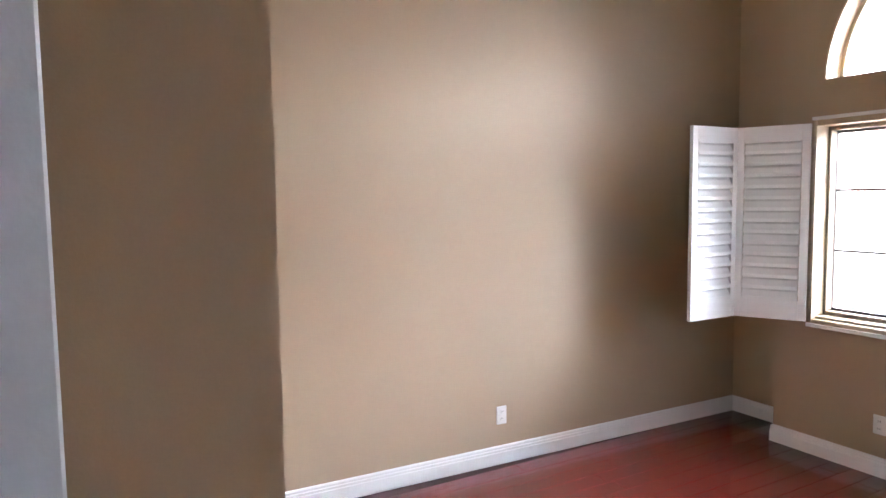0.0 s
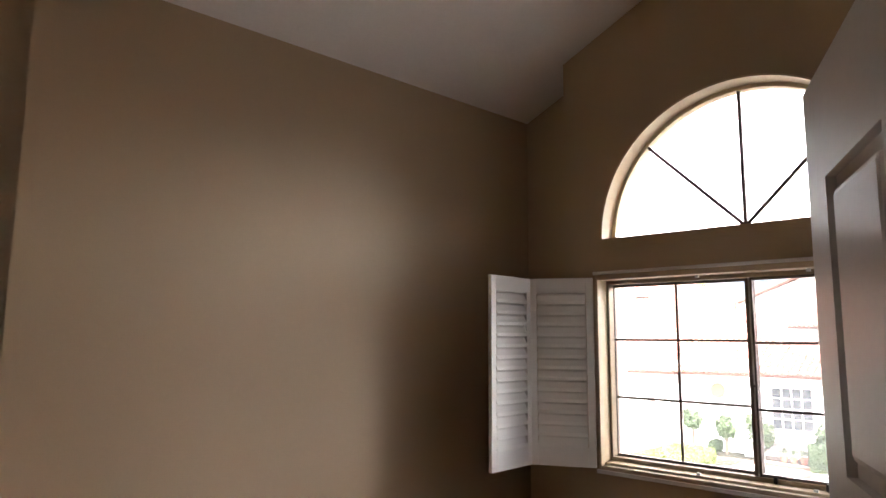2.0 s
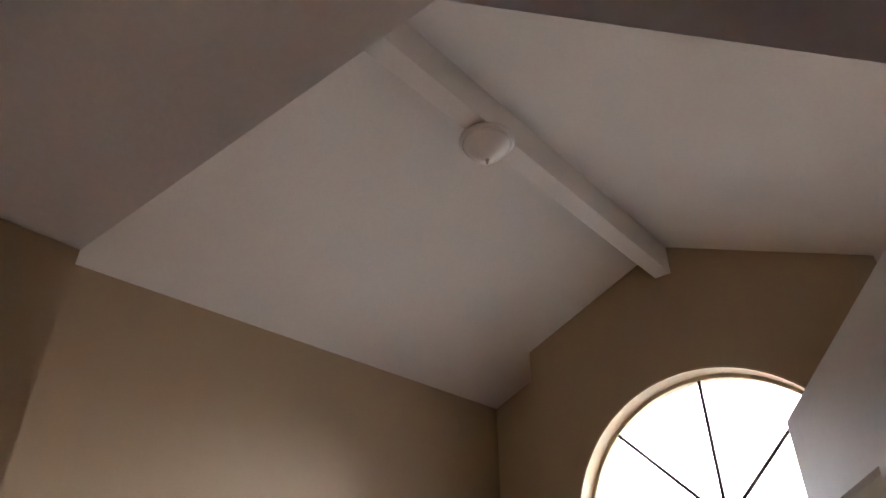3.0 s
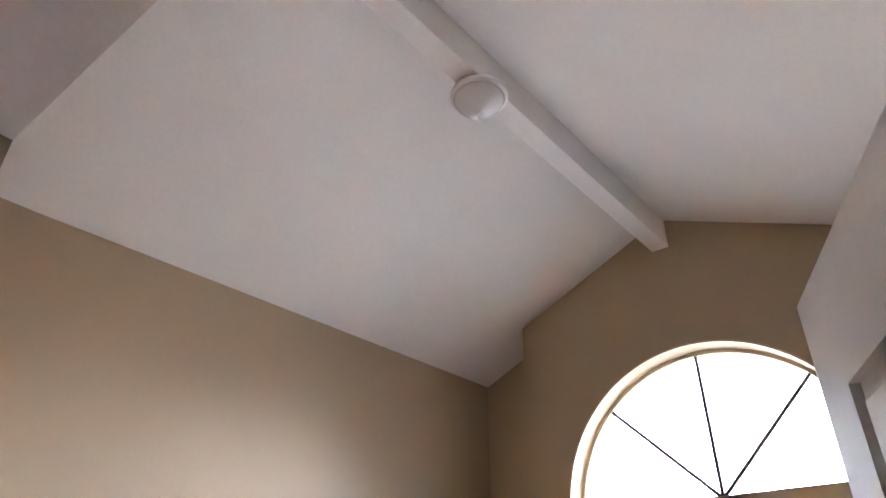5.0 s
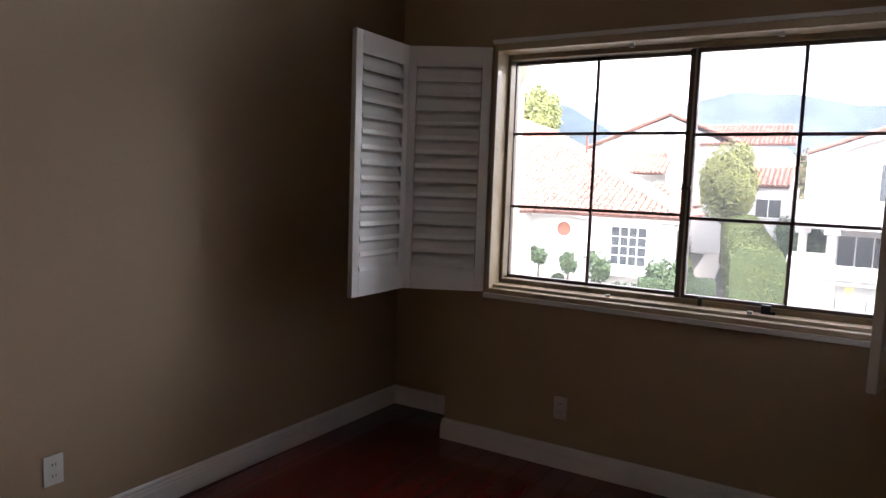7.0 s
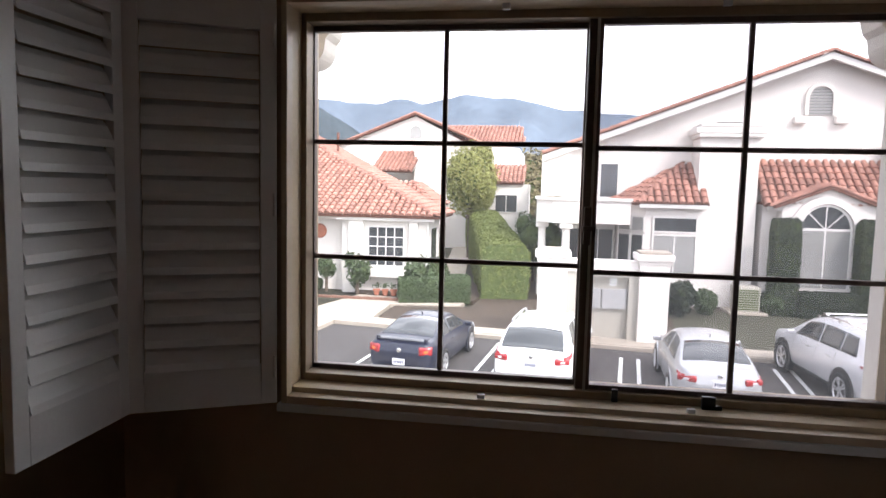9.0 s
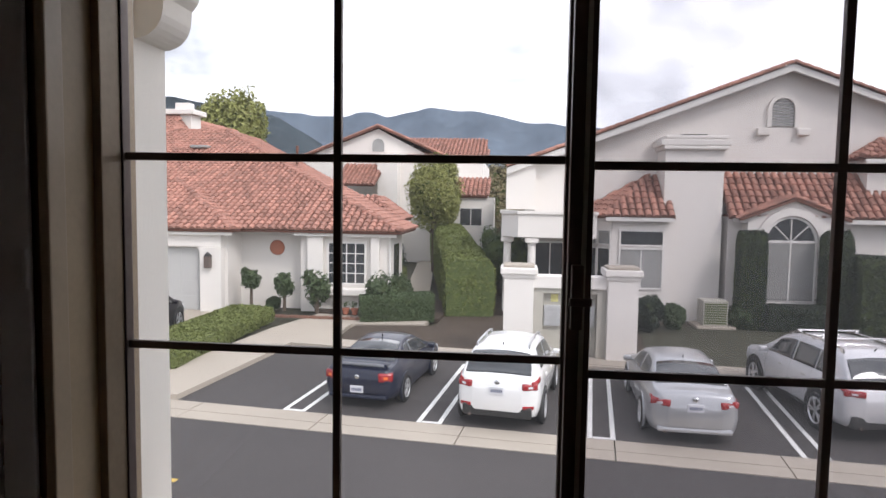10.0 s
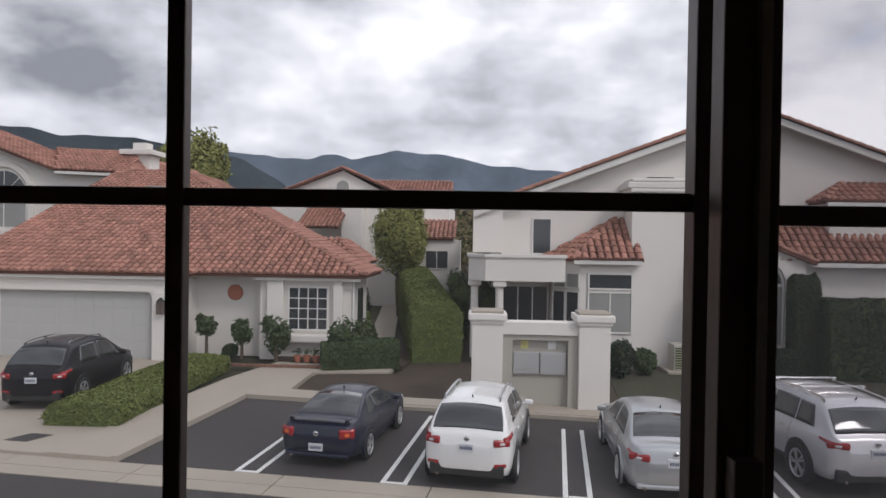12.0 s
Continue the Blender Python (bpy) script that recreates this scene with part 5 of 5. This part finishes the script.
# far gabled house
h4 = thing("far_house", "distant white stucco house with a tiled gable roof", "house")
part("wall", prism([(-16.4, G), (-2.2, G), (-2.2, 4.6), (-6.2, 4.9), (-10.1, 6.9), (-16.4, 4.5)], (48, 62)), M_STUCCO, h4)
roof_plane(h4, [(-16.8, 47.6, 4.4), (-16.8, 62, 4.4), (-10.1, 62, 7.1), (-10.1, 47.6, 7.1)][::-1], 0)
roof_plane(h4, [(-10.1, 47.6, 7.1), (-10.1, 62, 7.1), (-5.0, 62, 4.9), (-5.0, 47.6, 4.9)][::-1], 0)
roof_plane(h4, [(-8.0, 47.8, 4.85), (-1.7, 47.8, 4.85), (-2.2, 53, 6.6), (-8.5, 53, 6.6)], 0)
arch_window(h4, -10.1, 0.9, 5.2, 5.7, 47.96, M_WINGREY, False)
part("chimney", box(-9.9, -8.4, 46.6, 48, G, 4.9, 0.05), M_STUCCO, h4)
part("wing", box(-5.4, -2.0, 45.5, 48, G, 3.0), M_STUCCO, h4)
roof_plane(h4, [(-12.6, 44.2, 2.6), (-9.6, 44.2, 2.6), (-9.6, 48, 4.2), (-12.6, 48, 4.2)], 0)
roof_plane(h4, [(-5.6, 42.0, 1.9), (-1.6, 42.0, 1.9), (-1.6, 45.5, 3.2), (-5.6, 45.5, 3.2)], 0)
part("wing", box(-4.6, -1.2, 42.2, 45.5, G, 1.85), M_STUCCO, h4)
house_window(h4, -3.4, -2.0, 0.0, 1.1, 42.17, 2, 1, M_WINDARK)

# ---- mailbox kiosk ----
mk = thing("mailbox_kiosk", "white stucco mailbox kiosk with two capped pillars", "mailbox kiosk", pose(0, 18.3, 0))
for x0 in (-0.25, 2.78):
    p = part("pillar", box(x0, x0 + 0.88, -0.1, 0.75, G, -0.62, 0.015), M_STUCCO, mk)
    part("cap_moulding", box(x0 - 0.05, x0 + 0.93, -0.15, 0.80, -0.62, -0.52, 0.03), M_STUCCO, p)
    part("cap", box(x0 - 0.11, x0 + 0.99, -0.21, 0.86, -0.52, -0.32, 0.04), M_STUCCO, p)
    part("cap_top", box(x0 - 0.02, x0 + 0.90, -0.1, 0.76, -0.32, -0.24, 0.03), M_CONC, p, "weathered grey cap top")
part("lintel", box(0.63, 2.78, 0.0, 0.6, -0.92, -0.56, 0.015), M_STUCCO, mk)
part("back_wall", box(0.63, 2.78, 0.30, 0.5, G, -0.92), M_TAUPE, mk)
part("recess_frame", box(0.63, 0.92, 0.08, 0.30, G, -0.92, 0.01), M_TAUPE, mk)
part("recess_frame", box(2.50, 2.78, 0.08, 0.30, G, -0.92, 0.01), M_TAUPE, mk)
part("recess_frame", box(0.92, 2.50, 0.08, 0.30, -1.08, -0.92, 0.01), M_TAUPE, mk)
for x0 in (0.95, 1.72):
    mb = part("mailbox_bank", box(x0, x0 + 0.74, 0.2, 0.30, -2.08, -1.45, 0.01), M_MAIL, mk, "grey metal mailbox doors")
    for i in range(4):
        for j in range(5):
            part("mailbox_door", box(x0 + 0.03 + i * 0.17, x0 + 0.19 + i * 0.17, 0.185, 0.202, -2.05 + j * 0.118, -1.95 + j * 0.118, 0.004), M_MAIL, mb)
part("notice", box(1.16, 1.38, 0.285, 0.297, -1.36, -1.12), M_NOTEY, mk, "yellow paper notice")
part("notice", box(1.95, 2.17, 0.285, 0.297, -1.36, -1.12), M_NOTEW, mk, "white paper notice")

# ---- air conditioner ----
ac = thing("air_conditioner", "grey outdoor air conditioner on a concrete pad", "air conditioner", pose(7.6, 24.4, G + 0.09))
part("pad", box(-0.7, 0.7, -0.6, 0.6, 0, 0.1, 0.02), M_CONC, ac)
part("cabinet", box(-0.45, 0.45, -0.4, 0.4, 0.1, 1.05, 0.03), M_TAUPE, ac)
for k in range(9):
    part("louvre", box(-0.40, 0.40, -0.42, -0.405, 0.18 + k * 0.09, 0.23 + k * 0.09), M_CORE, ac)


# ---- planting ----
def leaf_cloud(rnd, spots, size, flat=0.35):
    """Many small leaf blades at the given places (centre, outward way)."""
    verts, faces = [], []
    for c, out in spots:
        d = (out + Vector((rnd.gauss(0, 0.6), rnd.gauss(0, 0.6), rnd.gauss(0, 0.6)))).normalized()
        t = d.cross(Vector((rnd.gauss(0, 1), rnd.gauss(0, 1), rnd.gauss(0, 1)))).normalized()
        s = size * rnd.uniform(0.6, 1.3)
        k = len(verts)
        b = d.cross(t)
        verts += [tuple(c - t * s), tuple(c + b * s * 0.5 + d * s * flat), tuple(c + t * s), tuple(c - b * s * 0.5 + d * s * flat * 0.5)]
        faces.append((k, k + 1, k + 2, k + 3))
    me = bpy.data.meshes.new("leaves")
    me.from_pydata(verts, [], faces)
    return me


def clump(name, label, category, centre, radii, material, n, size, seed, trunk=0.0, power=2.0, group="", lobes=1, inner=1.0):
    """A shrub or crown: inner mass coloured dark for inside shade, leaves outside, and stems where they show."""
    rnd = random.Random(seed)
    t = thing(name, label, category, pose(centre[0], centre[1], centre[2]), group)
    z0 = trunk
    blobs = [(Vector((0, 0, z0 + radii[2])), Vector(radii))]
    for k in range(lobes - 1):
        a = rnd.uniform(0, 6.28)
        blobs.append((Vector((math.cos(a) * radii[0] * 0.55, math.sin(a) * radii[1] * 0.55, z0 + radii[2] * rnd.uniform(0.5, 1.6))), Vector(radii) * rnd.uniform(0.4, 0.62)))
    core = bmesh.new()
    spots = []
    tot = sum(b[1].x * b[1].z for b in blobs)
    for c, r in blobs:
        g = bmesh.ops.create_icosphere(core, subdivisions=3, radius=1)
        for v in g["verts"]:
            q = v.co.normalized()
            f = 0.80 + (0.05 if power > 4 else 0.22) * noise.noise(q * 2.3 + Vector((seed, 0, 0)))
            p = Vector([math.copysign(abs(u) ** (2 / power), u) for u in q])
            v.co = c + Vector((p.x * r.x, p.y * r.y, p.z * r.z)) * f * inner
        for k in range(int(n * r.x * r.z / tot)):
            q = Vector((rnd.gauss(0, 1), rnd.gauss(0, 1), rnd.gauss(0, 1))).normalized()
            p = Vector([math.copysign(abs(u) ** (2 / power), u) for u in q])
            f = (0.86 + (0.05 if power > 4 else 0.22) * noise.noise(q * 2.3 + Vector((seed, 0, 0)))) * rnd.uniform(0.9 * inner, 1.12)
            spots.append((c + Vector((p.x * r.x, p.y * r.y, p.z * r.z)) * f, q))
    part("shaded_inner_foliage", core, M_CORE, t, "", True)
    me = leaf_cloud(rnd, spots, size)
    me.materials.append(material)
    lv = new("leaves", me)
    lv.parent = t
    if trunk:
        tr = bmesh.new()
        add_cyl(tr, 0.05 + radii[0] * 0.06, 0.03 + radii[0] * 0.04, trunk + radii[2] * 0.6, pose(0, 0, (trunk + radii[2] * 0.6) / 2), 10)
        for k in range(4):
            a = k * 1.6 + rnd.random()
            add_cyl(tr, 0.02 + radii[0] * 0.03, 0.01, radii[2] * 1.1, pose(math.cos(a) * radii[0] * 0.2, math.sin(a) * radii[0] * 0.2, trunk + radii[2] * 0.5) @ Matrix.Rotation(0.5, 4, Vector((-math.sin(a), math.cos(a), 0))), 8)
        part("trunk", tr, M_BARK, t)
    return t


def hedge(name, label, pts, w, z0, hts, material, n, size, seed):
    """A clipped hedge along a line, with leaves over its whole face."""
    rnd = random.Random(seed)
    t = thing(name, label, "hedge")
    core, spots = bmesh.new(), []
    P = [Vector((*p, 0)) for p in pts]
    rows = 14
    ring = []
    for k in range(rows + 1):
        f = k / rows * (len(P) - 1)
        i = min(int(f), len(P) - 2)
        c = P[i].lerp(P[i + 1], f - i)
        h = hts[0] + (hts[1] - hts[0]) * k / rows
        d = (P[i + 1] - P[i]).normalized()
        s = Vector((d.y, -d.x, 0))
        r = []
        for u, v in ((-0.46, 0), (-0.5, 0.5), (-0.47, 0.85), (-0.36, 0.97), (0, 1.0), (0.36, 0.97), (0.47, 0.85), (0.5, 0.5), (0.46, 0)):
            j = 1 + 0.07 * noise.noise(Vector((k * 0.9, u * 3, v * 3 + seed)))
            r.append(c + s * u * w * j + Vector((0, 0, z0 + h * v * j)))
        ring.append(r)
    vs = [[core.verts.new(p) for p in r] for r in ring]
    quads = []
    for k in range(rows):
        for i in range(8):
            core.faces.new((vs[k][i], vs[k][i + 1], vs[k + 1][i + 1], vs[k + 1][i]))
            quads.append((ring[k][i], ring[k][i + 1], ring[k + 1][i + 1], ring[k + 1][i]))
    for r, v in ((ring[0], vs[0]), (ring[-1], vs[-1])):
        core.faces.new(v)
        c = sum(r, Vector()) / 9
        for i in range(9):
            quads.append((r[i], r[(i + 1) % 9], c, c))
    areas = [((a - c).cross(b - d)).length for a, b, c, d in quads]
    total = sum(areas)
    for (a, b, c, d), ar in zip(quads, areas):
        nn = (a - c).cross(b - d)
        nn = nn.normalized() if nn.length else Vector((0, 0, 1))
        if nn.z < 0 and abs(nn.z) > 0.5:
            nn = -nn
        for k in range(int(n * ar / total + rnd.random())):
            u, v = rnd.random(), rnd.random()
            p = a.lerp(b, u).lerp(d.lerp(c, u), v)
            spots.append((p + nn * rnd.uniform(-0.03, 0.05), nn))
    # solid core whose dark colour gives the shade between the leaves
    part("shaded_inner_foliage", core, M_CORE, t)
    me = leaf_cloud(rnd, spots, size)
    me.materials.append(material)
    lv = new("leaves", me)
    lv.parent = t
    return t


hedge("tall_hedge", "tall clipped bright green hedge along the path", [(-1.65, 25.0), (-3.0, 34), (-5.0, 48)], 2.0, G, (2.35, 3.5), M_HEDGE, 48000, 0.075, 3)
hedge("low_hedge", "low clipped dark green hedge beside the path", [(-5.75, 23.3), (-3.1, 24.1)], 1.0, G + 0.05, (0.95, 1.05), M_LEAF, 12000, 0.06, 4)
hedge("verge_hedge", "rounded light green hedge beside the driveway", [(-9.9, 15.3), (-9.95, 19.0), (-9.9, 22.7)], 1.9, G + 0.05, (0.54, 0.54), M_HEDGE, 22000, 0.06, 5)
hedge("lawn_hedge", "dark low hedge under the arched window", [(9.45, 24.2), (11.5, 24.2)], 0.9, G + 0.05, (0.95, 0.95), M_CYP, 9000, 0.06, 6)
hedge("side_hedge", "dark hedge beside the white house", [(12.45, 24.0), (17.5, 23.6)], 1.3, G + 0.05, (2.9, 2.9), M_CYP, 14000, 0.07, 7)
hedge("path_hedge", "small green hedge bordering the path", [(-5.35, 27.2), (-6.3, 36)], 0.6, G + 0.05, (0.9, 0.9), M_HEDGE, 4000, 0.05, 8)
for k, (x, h) in enumerate(((8.93, 3.75), (11.95, 3.75))):
    cy = hedge("cypress", "dark columnar clipped cypress beside the arched window", [(x - 0.42, 24.45), (x + 0.42, 24.45)], 0.95, G, (h, h), M_CYP, 9000, 0.06, 20 + k)
    tagged(cy, category="cypress", group="cypresses")
for k, (x, y, h, rr, tr) in enumerate(((-10.6, 24.6, 0.40, 0.42, 0.85), (-9.2, 24.6, 0.55, 0.40, 0.55), (-7.75, 24.3, 0.75, 0.55, 0.25), (-5.0, 23.9, 0.8, 0.65, 0.25))):
    clump("rose_bush", "small dark-leaved garden shrub on bare stems", "shrub", (x, y, G + 0.12), (rr, rr, h), M_LEAF, 900, 0.10, 30 + k, tr, 2.0, "shrubs by the wall", 6, 0.45)
for k, (x, y, rx, rz, tr, mt) in enumerate(((-4.75, 26.3, 0.6, 0.8, 0, M_LEAF), (-5.6, 28.9, 0.5, 0.9, 0, M_LEAF), (-6.9, 36.0, 0.9, 1.2, 0.3, M_CYP), (0.35, 27.5, 0.9, 1.5, 0.3, M_CYP), (-0.6, 31.0, 1.0, 1.6, 0.3, M_LEAF), (4.9, 22.9, 0.55, 0.7, 0, M_CYP), (6.0, 23.6, 0.4, 0.5, 0.0, M_LEAF), (-21, 23.8, 0.6, 0.6, 0, M_LEAF), (8.6, 24.3, 0.5, 0.5, 0.0, M_LEAF), (-9.9, 25.2, 0.3, 0.25, 0.0, M_LEAF))):
    clump("shrub", "leafy dark green garden shrub", "shrub", (x, y, G + 0.05), (rx, rx, rz), mt, 2200, 0.08, 50 + k, tr, 2.0, "garden shrubs", 5, 0.85)
clump("garden_tree", "round yellow-green garden tree behind the hedge", "tree", (-4.95, 40.6, G), (1.8, 1.8, 2.5), M_OLIVE, 14000, 0.11, 70, 2.6, 2.2, "", 7, 0.85)
clump("willow_tree", "tall feathery olive tree behind the roofs", "tree", (-30.3, 66, G), (4.3, 4.0, 6.2), M_OLIVE, 14000, 0.30, 71, 3.5, 2.0, "", 9, 0.6)
for k, (x, y, rr, rz) in enumerate(((-24.0, 88, 7, 4.5), (-13.5, 92, 7, 4.6), (-1.5, 78, 3.2, 4.4), (3.0, 82, 3.5, 3.6), (-33, 95, 6, 4.2), (8, 90, 5, 4), (-7, 100, 6, 3.8), (-48, 85, 6, 4))):
    clump("distant_tree", "distant brownish tree crown", "tree", (x, y, G), (rr, rr * 0.8, rz), M_AUTUMN, 4500, 0.28, 80 + k, 1.0, 2.0, "distant trees", 7, 0.75)
# terracotta pots by the bay
for k in range(4):
    pt = thing("flower_pot", "small terracotta flower pot with a plant", "flower pot", pose(-6.9 + k * 0.36, 24.2, G + 0.14), "flower pots")
    part("pot", lathe([(0.09, 0), (0.14, 0.2), (0.16, 0.2), (0.16, 0.25), (0.13, 0.25)], 14), M_TERRA, pt)
    rnd = random.Random(k)
    me = leaf_cloud(rnd, [(Vector((rnd.gauss(0, 0.08), rnd.gauss(0, 0.08), 0.3 + rnd.random() * 0.2)), Vector((0, 0, 1))) for _ in range(60)], 0.05)
    me.materials.append(M_LEAF)
    new("plant", me).parent = pt
edge = thing("bed_edging", "low terracotta brick garden edging", "edging")
for k in range(22):
    x = -10.5 + k * 0.22
    part("brick", box(x + 0.005, x + 0.21, 23.2 - 0.02 * (k % 3), 23.36, G + 0.1, G + 0.19 + 0.01 * (k % 2), 0.01), M_EDGING, edge)


# ---- hills ----
def hill_range(name, d, azimuths, heights, material, seed):
    """A ridge at distance d with its height (as a share of d) along the compass."""
    bm = bmesh.new()
    n = 220
    rows = []
    for j, (dist_, f) in enumerate(((d * 0.72, -0.02), (d * 0.82, 0.35), (d * 0.92, 0.72), (d, 1.0), (d * 1.15, 0.4))):
        row = []
        for i in range(n + 1):
            a = -70 + 140 * i / n
            h = d * (float(np.interp(a, azimuths, heights)) + 0.004 * noise.noise(Vector((a * 0.5, seed, 0))) + 0.002 * noise.noise(Vector((a * 1.6, seed, 3))))
            jit = 1 + 0.3 * noise.noise(Vector((a * 0.35, j * 2.0, seed)))
            row.append(bm.verts.new((dist_ * math.sin(radians(a)), dist_ * math.cos(radians(a)), G + h * f * (jit if j in (1, 2) else 1))))
        rows.append(row)
    for a, b in zip(rows, rows[1:]):
        for i in range(n):
            bm.faces.new((a[i], a[i + 1], b[i + 1], b[i]))
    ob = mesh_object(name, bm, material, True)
    return tagged(ob, "wooded hills on the horizon, haze put in as blue-grey colour", "hills", kind="structure")


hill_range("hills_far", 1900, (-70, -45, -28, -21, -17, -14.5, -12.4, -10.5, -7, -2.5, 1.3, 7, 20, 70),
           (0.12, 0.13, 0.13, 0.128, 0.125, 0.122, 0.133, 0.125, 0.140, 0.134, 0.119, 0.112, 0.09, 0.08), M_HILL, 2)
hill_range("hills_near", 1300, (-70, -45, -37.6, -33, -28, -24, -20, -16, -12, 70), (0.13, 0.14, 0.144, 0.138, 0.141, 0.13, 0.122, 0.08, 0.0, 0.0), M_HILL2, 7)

# ---- many small pieces last ----
lay_tiles()
fl = bpy.data.objects["floor"]
rnd = random.Random(11)
plank_meshes = []
for L in (0.6, 0.95, 1.22):
    b = box(0.0008, 0.1242, 0.0008, L - 0.0008, -0.006, 0.0, 0.0012)
    me = bpy.data.meshes.new("plank")
    b.to_mesh(me)
    b.free()
    me.materials.append(M_FLOOR)
    plank_meshes.append((L, me))
x = WX0
while x < 1.75:
    y = -4.7 - rnd.random() * 0.8
    while y < NY - 0.02:
        L, me = rnd.choice(plank_meshes)
        p = new("plank", me)
        p.parent = fl
        p.location = (x, y, 0)
        y += L
    x += 0.125
